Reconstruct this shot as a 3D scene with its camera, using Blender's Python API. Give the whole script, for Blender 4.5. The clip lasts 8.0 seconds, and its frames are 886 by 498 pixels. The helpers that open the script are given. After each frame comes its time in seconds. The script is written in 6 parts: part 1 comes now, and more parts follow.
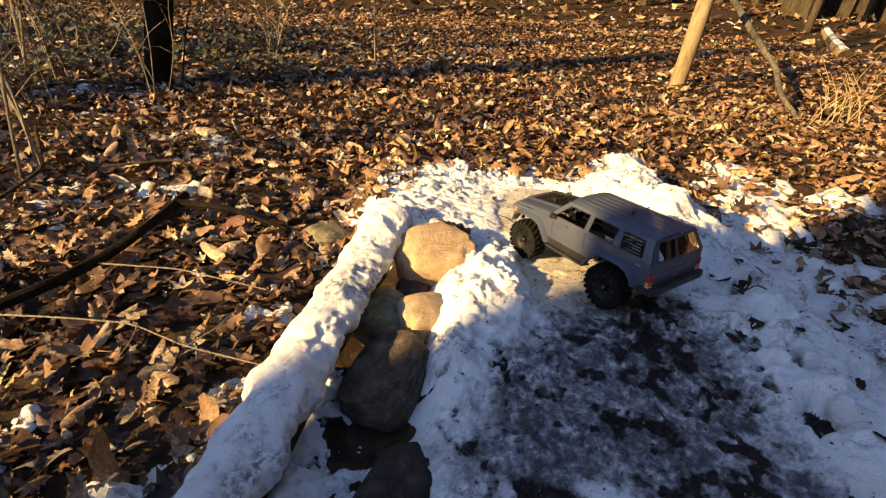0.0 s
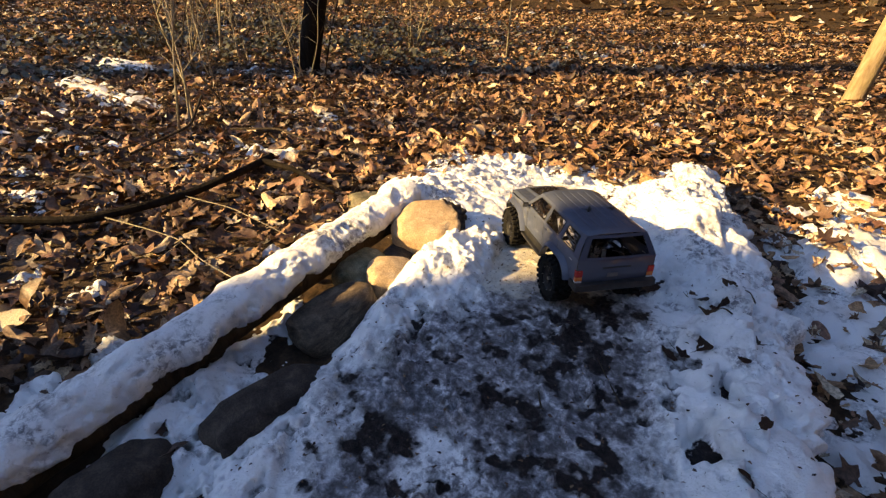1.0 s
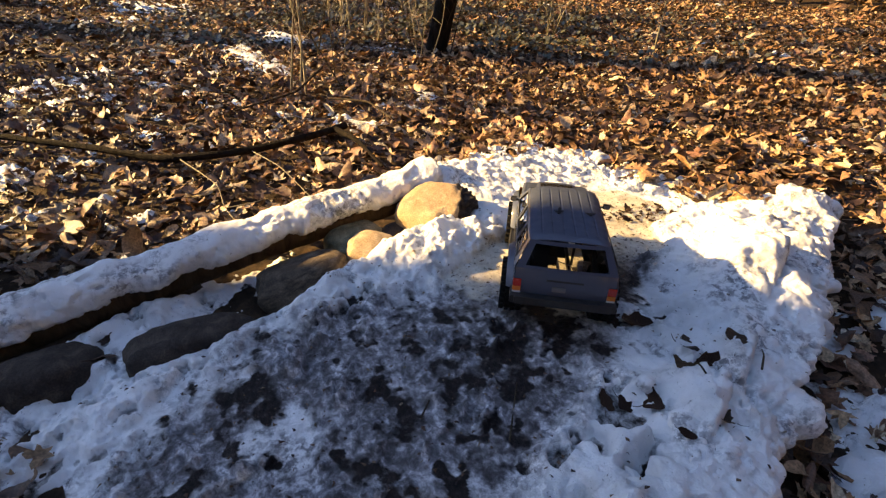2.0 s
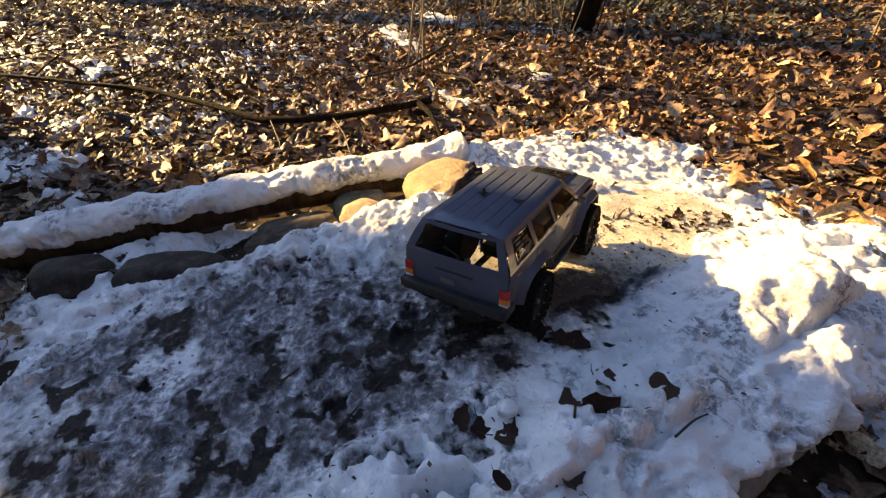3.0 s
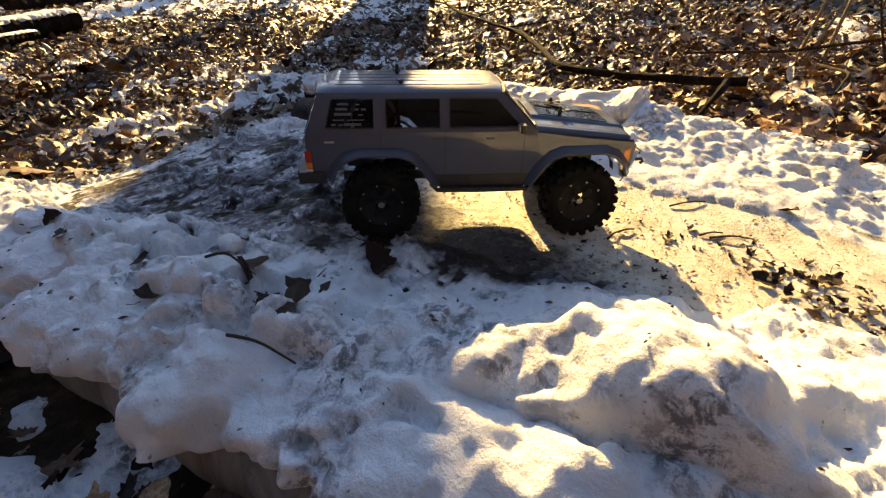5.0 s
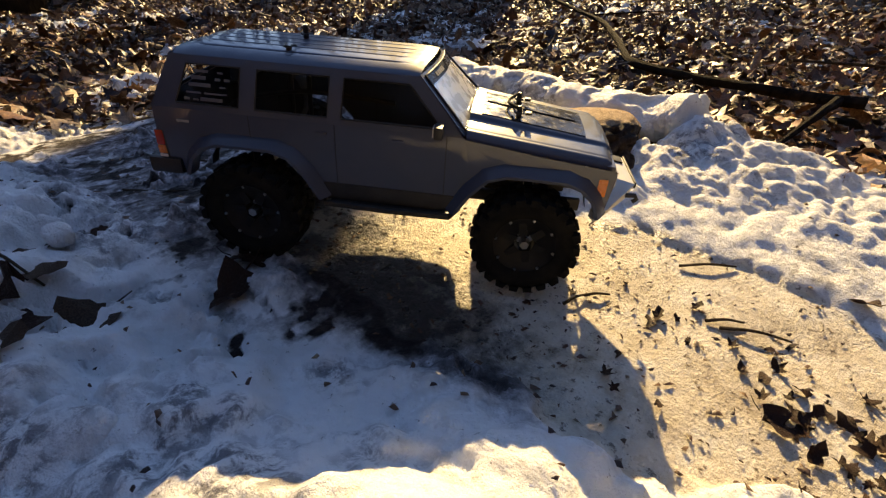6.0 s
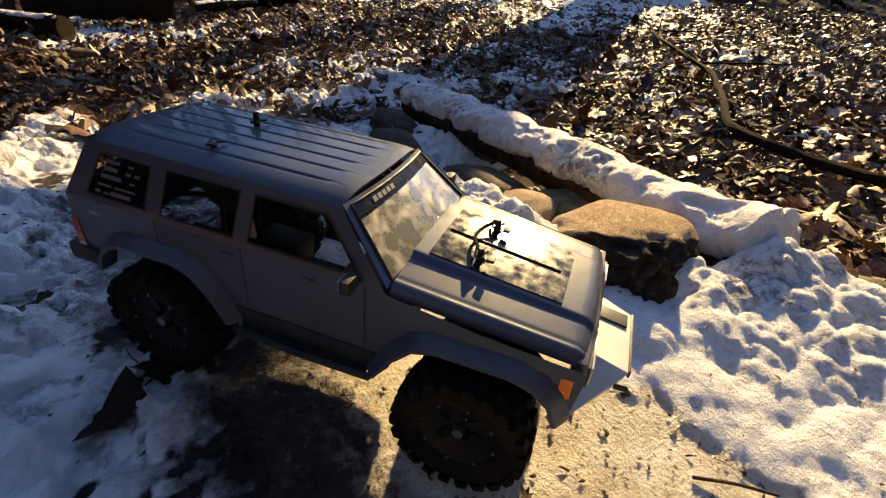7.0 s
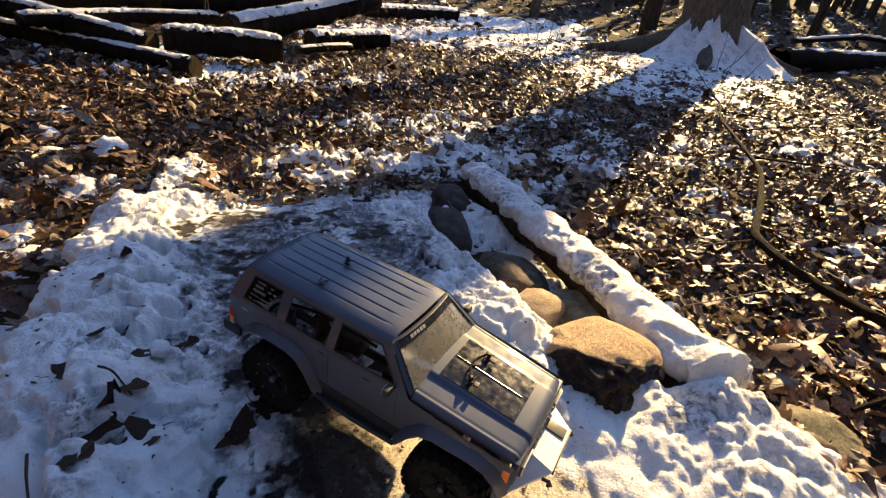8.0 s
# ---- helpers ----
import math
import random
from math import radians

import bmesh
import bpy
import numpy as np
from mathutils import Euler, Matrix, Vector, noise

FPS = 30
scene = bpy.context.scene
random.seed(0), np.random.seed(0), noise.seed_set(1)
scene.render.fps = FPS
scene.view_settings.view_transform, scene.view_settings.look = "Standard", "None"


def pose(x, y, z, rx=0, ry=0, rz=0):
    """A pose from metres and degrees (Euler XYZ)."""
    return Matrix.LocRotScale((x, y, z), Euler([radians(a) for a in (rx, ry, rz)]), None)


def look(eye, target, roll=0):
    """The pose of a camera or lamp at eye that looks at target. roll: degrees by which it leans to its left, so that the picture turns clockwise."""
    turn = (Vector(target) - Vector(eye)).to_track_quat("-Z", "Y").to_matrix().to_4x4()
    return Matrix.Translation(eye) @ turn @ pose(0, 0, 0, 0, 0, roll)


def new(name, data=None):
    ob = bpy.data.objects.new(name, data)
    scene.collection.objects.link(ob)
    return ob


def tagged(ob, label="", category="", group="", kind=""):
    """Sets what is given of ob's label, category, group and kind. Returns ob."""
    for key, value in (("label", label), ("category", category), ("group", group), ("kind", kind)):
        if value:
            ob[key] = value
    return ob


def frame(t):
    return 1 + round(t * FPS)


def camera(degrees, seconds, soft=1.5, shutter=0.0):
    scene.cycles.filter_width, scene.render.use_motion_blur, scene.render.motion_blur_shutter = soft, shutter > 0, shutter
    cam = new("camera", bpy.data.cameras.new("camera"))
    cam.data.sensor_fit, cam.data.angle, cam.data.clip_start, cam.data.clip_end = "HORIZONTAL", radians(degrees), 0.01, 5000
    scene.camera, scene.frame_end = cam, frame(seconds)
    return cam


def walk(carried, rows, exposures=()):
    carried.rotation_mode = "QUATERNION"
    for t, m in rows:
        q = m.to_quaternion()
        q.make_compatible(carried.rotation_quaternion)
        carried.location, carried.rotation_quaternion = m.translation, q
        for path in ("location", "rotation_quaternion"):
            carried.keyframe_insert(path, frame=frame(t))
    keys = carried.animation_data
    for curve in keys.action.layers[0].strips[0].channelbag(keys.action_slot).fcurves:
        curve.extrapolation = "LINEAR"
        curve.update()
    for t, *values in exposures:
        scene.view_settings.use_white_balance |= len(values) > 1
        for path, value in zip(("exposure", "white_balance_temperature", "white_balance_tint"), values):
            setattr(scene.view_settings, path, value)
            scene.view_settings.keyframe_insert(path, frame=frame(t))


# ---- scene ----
import functools
from mathutils.bvhtree import BVHTree
cam = camera(85.8, 8.0, soft=1.3)
PATH = [
    (0, (0.152, -0.084, 0.743), (-0.009, 1.636, -0.266), 3.6),
    (0.5, (0.412, -0.08, 0.77), (-0.072, 1.568, -0.254), 3.1),
    (1, (0.665, -0.07, 0.759), (-0.095, 1.463, -0.277), 2.3),
    (1.5, (0.821, 0.113, 0.707), (-0.175, 1.48, -0.36), 2.0),
    (1.7, (0.884, 0.171, 0.712), (-0.211, 1.453, -0.364), 2.1),
    (2.8, (1.194, 0.613, 0.661), (-0.333, 1.301, -0.431), -1.7),
    (3, (1.199, 0.717, 0.637), (-0.376, 1.251, -0.474), -2.6),
    (3.5, (1.244, 0.897, 0.573), (-0.412, 1.007, -0.543), -3.5),
    (4, (1.218, 1.098, 0.471), (-0.411, 0.737, -0.631), -4.9),
    (4.5, (1.161, 1.34, 0.396), (-0.369, 0.603, -0.66), -4.9),
    (4.7, (1.151, 1.441, 0.398), (-0.319, 0.555, -0.63), -4.8),
    (5.8, (0.883, 1.595, 0.353), (-0.346, 0.431, -0.712), 0.7),
    (6, (0.812, 1.573, 0.338), (-0.355, 0.356, -0.738), 0.3),
    (6.5, (0.677, 1.531, 0.331), (-0.362, 0.197, -0.737), 1.0),
    (7, (0.6, 1.525, 0.391), (-0.316, 0.073, -0.634), 2.7),
    (7.5, (0.582, 1.575, 0.516), (-0.203, 0.017, -0.463), 4.4),
    (8, (0.646, 1.666, 0.638), (-0.088, 0.07, -0.318), 7.0),
]
walk(cam, [(t, look(eye, target, roll)) for t, eye, target, roll in PATH],
     [(0.0, 1.34, 7600, 16), (0.8, 1.52, 7600, 16), (1.6, 1.76, 7800, 16), (3.0, 1.88, 8050, 15), (4.0, 1.76, 8300, 13), (4.6, 1.86, 8600, 11), (5.2, 1.52, 8100, 13), (6.0, 1.04, 7050, 15), (6.6, 1.02, 6900, 15), (7.4, 1.19, 6880, 16), (8.0, 1.54, 6950, 16)])

# ---- light ----
SUN_EL = radians(22.5)
SUN_TO = Vector((-0.785, -0.62, 0)).normalized()      # level direction towards the sun
world = bpy.data.worlds.new("winter_sky")
scene.world = world
world.use_nodes = True
wt = world.node_tree
sky = wt.nodes.new("ShaderNodeTexSky")
sky.sky_type = 'NISHITA'
sky.sun_disc = False
sky.sun_elevation = SUN_EL
sky.ozone_density = 3.0
sky.dust_density = 0.3
sky.sun_rotation = math.atan2(SUN_TO.x, SUN_TO.y)
cool = wt.nodes.new("ShaderNodeMix")
cool.data_type, cool.blend_type = 'RGBA', 'MULTIPLY'
cool.inputs[0].default_value = 1.0
cool.inputs[7].default_value = (0.90, 0.95, 1.05, 1)
wt.links.new(sky.outputs[0], cool.inputs[6])
wt.links.new(cool.outputs[2], wt.nodes["Background"].inputs[0])
wt.nodes["Background"].inputs[1].default_value = 0.100
sun = new("sun", bpy.data.lights.new("sun", 'SUN'))
sun.data.energy = 5.0
sun.data.angle = radians(0.53)
sun.data.color = (1.0, 0.745, 0.34)
sun_from = Vector((SUN_TO.x * math.cos(SUN_EL), SUN_TO.y * math.cos(SUN_EL), math.sin(SUN_EL)))
sun.matrix_world = look(sun_from * 30, (0, 0, 0))


# ---- materials ----
class Nodes:
    """A small builder for node materials."""

    def __init__(self, name, rough=0.7, metal=0.0, spec=0.5):
        self.mat = bpy.data.materials.new(name)
        self.mat.use_nodes = True
        self.tree = self.mat.node_tree
        self.bsdf = self.tree.nodes["Principled BSDF"]
        self.put("Roughness", rough)
        self.put("Metallic", metal)
        self.put("Specular IOR Level", spec)
        self.coord = self.tree.nodes.new("ShaderNodeTexCoord").outputs["Object"]

    def put(self, socket, value):
        if hasattr(value, "is_output"):
            self.tree.links.new(value, self.bsdf.inputs[socket])
        else:
            self.bsdf.inputs[socket].default_value = value

    def noise(self, scale, detail=4.0, rough=0.55, vec=None, distort=0.0):
        n = self.tree.nodes.new("ShaderNodeTexNoise")
        n.inputs["Scale"].default_value = scale
        n.inputs["Detail"].default_value = detail
        n.inputs["Roughness"].default_value = rough
        n.inputs["Distortion"].default_value = distort
        self.tree.links.new(vec or self.coord, n.inputs["Vector"])
        return n.outputs["Fac"]

    def stretch(self, sx, sy, sz):
        n = self.tree.nodes.new("ShaderNodeMapping")
        n.inputs["Scale"].default_value = (sx, sy, sz)
        self.tree.links.new(self.coord, n.inputs["Vector"])
        return n.outputs[0]

    def ramp(self, fac, *stops):
        n = self.tree.nodes.new("ShaderNodeValToRGB")
        el = n.color_ramp.elements
        while len(el) < len(stops):
            el.new(0.5)
        for e, (p, c) in zip(el, stops):
            e.position = p
            e.color = (*c, 1) if len(c) == 3 else c
        self.tree.links.new(fac, n.inputs[0])
        return n.outputs[0]

    def mix(self, fac, a, b, blend='MIX'):
        n = self.tree.nodes.new("ShaderNodeMix")
        n.data_type = 'RGBA'
        n.blend_type = blend
        for k, v in ((0, fac), (6, a), (7, b)):
            if hasattr(v, "is_output"):
                self.tree.links.new(v, n.inputs[k])
            else:
                n.inputs[k].default_value = v if k == 0 else (*v, 1)
        return n.outputs[2]

    def bump(self, height, strength=0.4, distance=0.003):
        n = self.tree.nodes.new("ShaderNodeBump")
        n.inputs["Strength"].default_value = strength
        n.inputs["Distance"].default_value = distance
        self.tree.links.new(height, n.inputs["Height"])
        self.put("Normal", n.outputs[0])

    def attr(self, name):
        n = self.tree.nodes.new("ShaderNodeAttribute")
        n.attribute_name = name
        return n.outputs["Fac"]

    def island(self):
        return self.tree.nodes.new("ShaderNodeNewGeometry").outputs["Random Per Island"]

    def each(self):
        return self.tree.nodes.new("ShaderNodeObjectInfo").outputs["Random"]


def g3(v):
    return (v, v, v)


def mat_snow():
    n = Nodes("snow", 0.6, 0, 0.3)
    fine = n.mix(0.5, n.noise(190, 4, 0.7), n.noise(60, 5, 0.68), 'ADD')
    base = n.ramp(n.noise(9, 6, 0.65), (0.30, (0.76, 0.75, 0.73)), (0.50, (0.90, 0.90, 0.90)))
    wet = n.mix(1.0, n.ramp(n.noise(7.5, 4, 0.6), (0.50, g3(0)), (0.64, g3(1))), n.ramp(n.noise(58, 7, 0.74, None, 0.4), (0.46, g3(0)), (0.57, g3(0.9))), 'MULTIPLY')
    base = n.mix(wet, base, (0.17, 0.165, 0.18))
    spots = n.ramp(n.noise(80, 4, 0.6), (0.66, g3(0)), (0.74, g3(0.8)))
    n.put("Base Color", n.mix(spots, base, (0.26, 0.21, 0.16)))
    n.put("Subsurface Weight", 0.5)
    n.put("Subsurface Radius", (0.030, 0.030, 0.032))
    n.put("Subsurface Scale", 0.28)
    n.bump(fine, 0.9, 0.008)
    return n.mat


def mat_mound():
    """Snow that turns to tan ice, to grey slush and to dark wet mud where feet and wheels have churned it, with the
    car's shade painted into the mud.
    """
    n = Nodes("trodden_snow", 0.6, 0, 0.25)
    snow = n.ramp(n.noise(9, 6, 0.65), (0.30, (0.78, 0.77, 0.75)), (0.50, (0.90, 0.90, 0.90)))
    wet = n.mix(1.0, n.ramp(n.noise(7.5, 4, 0.6), (0.50, g3(0)), (0.64, g3(1))), n.ramp(n.noise(58, 7, 0.74, None, 0.4), (0.46, g3(0)), (0.57, g3(0.9))), 'MULTIPLY')
    snow = n.mix(wet, snow, (0.17, 0.165, 0.18))
    ice = n.ramp(n.noise(16, 7, 0.7), (0.32, (0.40, 0.33, 0.24)), (0.48, (0.66, 0.59, 0.48)), (0.66, (0.82, 0.79, 0.72)))
    icy = n.ramp(n.mix(0.35, n.attr("icy"), n.noise(24, 6, 0.7)), (0.36, g3(0)), (0.56, g3(1)))
    base = n.mix(icy, snow, ice)
    slush = n.ramp(n.mix(0.68, n.noise(15, 5, 0.6), n.noise(46, 6, 0.68, None, 0.3)), (0.40, (0.024, 0.020, 0.022)), (0.47, (0.105, 0.098, 0.108)), (0.54, (0.30, 0.29, 0.31)), (0.61, (0.72, 0.71, 0.73)))
    cover = n.ramp(n.mix(0.50, n.attr("muck_shade"), n.noise(32, 8, 0.74, None, 0.2)), (0.42, g3(0)), (0.62, g3(0.92)))
    base = n.mix(cover, base, slush)
    grit = n.ramp(n.noise(95, 3, 0.7), (0.60, g3(0)), (0.68, g3(0.85)))
    base = n.mix(n.mix(1.0, grit, icy, 'MULTIPLY'), base, (0.11, 0.078, 0.050))
    flecks = n.ramp(n.noise(120, 4, 0.7), (0.64, g3(0)), (0.71, g3(0.7)))
    base = n.mix(flecks, base, (0.10, 0.080, 0.065))
    mud = n.ramp(n.mix(0.50, n.attr("dirt_shade"), n.noise(48, 9, 0.76, None, 0.15)), (0.46, g3(0)), (0.66, g3(1)))
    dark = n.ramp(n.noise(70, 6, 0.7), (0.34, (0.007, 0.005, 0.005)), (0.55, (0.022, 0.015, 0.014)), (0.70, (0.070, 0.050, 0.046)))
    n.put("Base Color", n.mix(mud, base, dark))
    n.put("Roughness", n.mix(icy, n.ramp(n.noise(60, 4), (0.35, g3(0.5)), (0.65, g3(0.9))), n.ramp(n.noise(60, 4), (0.35, g3(0.24)), (0.65, g3(0.5)))))
    n.put("Specular IOR Level", n.mix(icy, g3(0.25), g3(0.55)))
    n.put("Subsurface Weight", 0.5)
    n.put("Subsurface Radius", (0.030, 0.030, 0.032))
    n.put("Subsurface Scale", 0.28)
    n.bump(n.mix(0.5, n.noise(190, 4, 0.7), n.noise(60, 6, 0.7), 'ADD'), 0.9, 0.008)
    return n.mat


def mat_soil():
    n = Nodes("leaf_mould", 0.95, 0, 0.2)
    n.put("Base Color", n.ramp(n.noise(22, 8, 0.7), (0.3, (0.012, 0.008, 0.006)), (0.5, (0.040, 0.024, 0.014)), (0.7, (0.10, 0.058, 0.030))))
    n.bump(n.noise(60, 8, 0.7), 0.9, 0.012)
    return n.mat


def leaf_colour(n, pick):
    return n.ramp(pick, (0.0, (0.032, 0.017, 0.014)), (0.13, (0.095, 0.050, 0.034)), (0.29, (0.27, 0.150, 0.085)),
                  (0.50, (0.53, 0.305, 0.155)), (0.66, (0.27, 0.128, 0.085)), (0.83, (0.74, 0.49, 0.27)), (1.0, (0.66, 0.56, 0.42)))


def mat_leaf(single, wet=0.0):
    n = Nodes("dead_leaf" if single else "dead_leaves", 0.62, 0, 0.35 if wet < 0.7 else 0.12)
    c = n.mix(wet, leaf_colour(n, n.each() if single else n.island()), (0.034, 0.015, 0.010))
    if not single:
        # Random damp blotches in the leaves' own colour.
        damp_backlit = n.ramp(n.mix(0.4, n.noise(2.2, 4, 0.6), n.noise(8, 4, 0.6)), (0.48, g3(0)), (0.60, g3(0.6)))
        c = n.mix(damp_backlit, c, n.mix(1.0, c, (0.42, 0.36, 0.34), 'MULTIPLY'))
    blot = n.ramp(n.noise(45, 5, 0.65), (0.35, g3(0.5)), (0.62, g3(1.1)))
    vein = n.ramp(n.noise(170, 3, 0.6), (0.40, g3(0.6)), (0.58, g3(1.1)))
    n.put("Base Color", n.mix(1.0, n.mix(1.0, c, blot, 'MULTIPLY'), vein, 'MULTIPLY'))
    n.put("Roughness", n.ramp(n.noise(30, 3), (0.3, g3(0.34)), (0.7, g3(0.7))))
    n.bump(n.noise(240, 3, 0.6), 0.5, 0.002)
    return n.mat


def mat_bark(name, dark, light, scale=28.0, along=0.25):
    n = Nodes(name, 0.95, 0, 0.08)
    v = n.stretch(1, 1, along)
    crack = n.noise(scale, 8, 0.7, v, 0.6)
    n.put("Base Color", n.mix(n.ramp(n.noise(5, 4), (0.4, g3(0)), (0.7, g3(0.5))), n.ramp(crack, (0.35, dark), (0.65, light)), (light[0] * 0.8, light[1] * 0.9, light[2] * 0.7)))
    n.bump(crack, 1.0, 0.012)
    return n.mat


def mat_rock(name, dark, mid, light, stripe=0.0):
    n = Nodes(name, 0.85, 0, 0.3)
    fac = n.noise(26, 8, 0.62, n.stretch(1, 1, 1 + 4 * stripe), 0.4)
    c = n.ramp(fac, (0.33, dark), (0.5, mid), (0.68, light))
    speck = n.ramp(n.noise(300, 2, 0.5), (0.40, g3(0.72)), (0.60, g3(1.1)))
    n.put("Base Color", n.mix(1.0, c, speck, 'MULTIPLY'))
    n.bump(n.noise(120, 8, 0.7), 0.6, 0.006)
    return n.mat


def mat_broken_shaded(name, dark, mid, light):
    """Tan stone whose one side is a rough, broken and lichened face, painted dark for its shade."""
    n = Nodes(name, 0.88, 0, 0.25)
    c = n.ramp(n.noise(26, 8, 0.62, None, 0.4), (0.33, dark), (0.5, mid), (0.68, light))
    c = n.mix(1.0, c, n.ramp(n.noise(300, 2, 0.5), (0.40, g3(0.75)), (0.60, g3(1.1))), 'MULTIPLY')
    # Lichen crust, deepened so that the side's shade sits in the colour.
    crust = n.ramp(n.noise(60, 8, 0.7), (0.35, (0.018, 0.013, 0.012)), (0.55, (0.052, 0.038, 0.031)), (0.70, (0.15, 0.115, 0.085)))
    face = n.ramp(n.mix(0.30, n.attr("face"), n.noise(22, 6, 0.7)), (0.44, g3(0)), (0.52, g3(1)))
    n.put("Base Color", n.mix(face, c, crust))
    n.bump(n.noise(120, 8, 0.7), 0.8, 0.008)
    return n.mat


def mat_plain(name, colour, rough=0.5, metal=0.0, dust=0.25, spec=0.5, grain=90.0, relief=0.08):
    n = Nodes(name, rough, metal, spec)
    d = n.ramp(n.noise(grain * 0.3, 6, 0.65), (0.42, g3(0)), (0.75, g3(dust)))
    n.put("Base Color", n.mix(d, colour, (0.34, 0.28, 0.21)))
    n.put("Roughness", n.ramp(n.noise(grain, 4), (0.3, g3(max(0.03, rough - 0.08))), (0.7, g3(min(1, rough + 0.15)))))
    n.bump(n.noise(grain * 6, 3), relief, 0.001)
    return n.mat


def mat_glass(name, tint, through_light=1.0, dull=0.03):
    n = Nodes(name, 0.04, 0, 0.5)
    n.put("Base Color", (*tint, 1))
    n.put("Transmission Weight", through_light)
    n.put("IOR", 1.16)
    n.put("Roughness", n.ramp(n.noise(70, 5), (0.45, g3(dull)), (0.75, g3(dull * 2))))
    return n.mat


SNOW, MOUND, SOIL = mat_snow(), mat_mound(), mat_soil()
LEAVES, LEAF = mat_leaf(False), mat_leaf(True)
# Leaf colour mixed darker to stand for litter seen against the light.
LEAVES_BACKLIT = mat_leaf(False, 0.46)
LEAVES_WET, LEAF_WET = mat_leaf(False, 0.6), mat_leaf(True, 0.93)
BARK_BLACK = mat_bark("black_wet_bark", (0.006, 0.0045, 0.004), (0.026, 0.019, 0.015))
BARK_DARK = mat_bark("dark_bark", (0.022, 0.016, 0.012), (0.10, 0.075, 0.055))
BARK_GREY = mat_bark("grey_bark", (0.045, 0.036, 0.029), (0.20, 0.165, 0.13))
BARE_WOOD = mat_bark("weathered_bare_wood", (0.15, 0.135, 0.13), (0.36, 0.335, 0.32), 16, 0.12)
BARK_PALE = mat_bark("pale_bark", (0.16, 0.11, 0.065), (0.40, 0.30, 0.19), 20)
BARK_BROWN = mat_bark("brown_bark", (0.028, 0.018, 0.012), (0.10, 0.063, 0.038), 30)
TWIG = mat_bark("twig_bark", (0.16, 0.12, 0.085), (0.42, 0.36, 0.28), 60)
CUT_WOOD = mat_bark("cut_wood", (0.020, 0.014, 0.010), (0.055, 0.038, 0.026), 35)
SANDSTONE = mat_rock("sandstone", (0.36, 0.25, 0.15), (0.47, 0.335, 0.205), (0.56, 0.43, 0.28))
BROKEN_SHADED = mat_broken_shaded("broken_shaded_sandstone", (0.38, 0.26, 0.15), (0.48, 0.335, 0.20), (0.57, 0.43, 0.28))
FIELDSTONE = mat_rock("fieldstone", (0.022, 0.016, 0.013), (0.046, 0.034, 0.027), (0.090, 0.068, 0.052))
STRIPED = mat_rock("banded_stone", (0.040, 0.028, 0.020), (0.095, 0.068, 0.046), (0.18, 0.135, 0.092), 0.5)
MOSSY = mat_rock("mossy_stone", (0.10, 0.095, 0.05), (0.19, 0.165, 0.10), (0.30, 0.25, 0.16))
STRAW = mat_plain("dry_stalk", (0.42, 0.31, 0.16), 0.8, 0, 0.3)
# Dark and glossy, to put shade and glints into the litter by the slim tree.
GREEN = mat_plain("ground_ivy", (0.075, 0.078, 0.052), 0.26, 0, 0.3)
PAINT = mat_plain("grey_paint", (0.060, 0.072, 0.108), 0.42, 0.0, 0.05, 0.15, 60, 0.03)
for _name, _value in (("Coat Weight", 0.60), ("Coat Roughness", 0.07)):
    PAINT.node_tree.nodes["Principled BSDF"].inputs[_name].default_value = _value
BLACK = mat_plain("black_plastic", (0.012, 0.012, 0.013), 0.5, 0, 0.06)
MATTE = mat_plain("matte_black_panel", (0.010, 0.010, 0.013), 0.18, 0, 0.03, 0.3)
RUBBER = mat_plain("black_rubber", (0.008, 0.008, 0.008), 0.9, 0, 0.04, 0.12, 120, 0.3)
RIM = mat_plain("black_rim", (0.008, 0.008, 0.009), 0.5, 0.1, 0.02, 0.25)
STEEL = mat_plain("bare_metal", (0.34, 0.33, 0.32), 0.3, 1.0, 0.1)
ALLOY = mat_plain("brushed_alloy", (0.60, 0.58, 0.54), 0.45, 0.30, 0.15)
RED = mat_plain("red_lens", (0.45, 0.02, 0.012), 0.2, 0, 0.1)
AMBER = mat_plain("amber_lens", (0.72, 0.20, 0.03), 0.2, 0, 0.1)
CLEAR = mat_plain("clear_lens", (0.70, 0.68, 0.64), 0.15, 0, 0.1)
WHITE = mat_plain("white_sticker", (0.10, 0.10, 0.11), 0.5, 0, 0.15)
GREY_INK = mat_plain("grey_print", (0.30, 0.30, 0.30), 0.5, 0, 0.1)
GLASS = mat_glass("smoked_window", (0.42, 0.42, 0.43), 1.0, 0.012)
SCREEN = mat_glass("windscreen_film", (0.80, 0.77, 0.70), 0.86, 0.26)


# ---- mesh helpers ----
def smooth(a, b, x):
    t = np.clip((np.asarray(x, float) - a) / (b - a), 0, 1)
    return t * t * (3 - 2 * t)


def lattice(ix, iy, seed):
    h = (ix * 374761393 + iy * 668265263 + seed * 974634777) & 0x7FFFFFFF
    h = ((h ^ (h >> 13)) * 1274126177) & 0x7FFFFFFF
    return ((h ^ (h >> 16)) & 0xFFFF) / 65535.0


def grain(x, y, seed=0):
    x, y = np.asarray(x, float), np.asarray(y, float)
    ix, iy = np.floor(x).astype(np.int64), np.floor(y).astype(np.int64)
    fx, fy = x - ix, y - iy
    fx, fy = fx * fx * (3 - 2 * fx), fy * fy * (3 - 2 * fy)
    a, b = lattice(ix, iy, seed), lattice(ix + 1, iy, seed)
    c, d = lattice(ix, iy + 1, seed), lattice(ix + 1, iy + 1, seed)
    return (a * (1 - fx) + b * fx) * (1 - fy) + (c * (1 - fx) + d * fx) * fy - 0.5


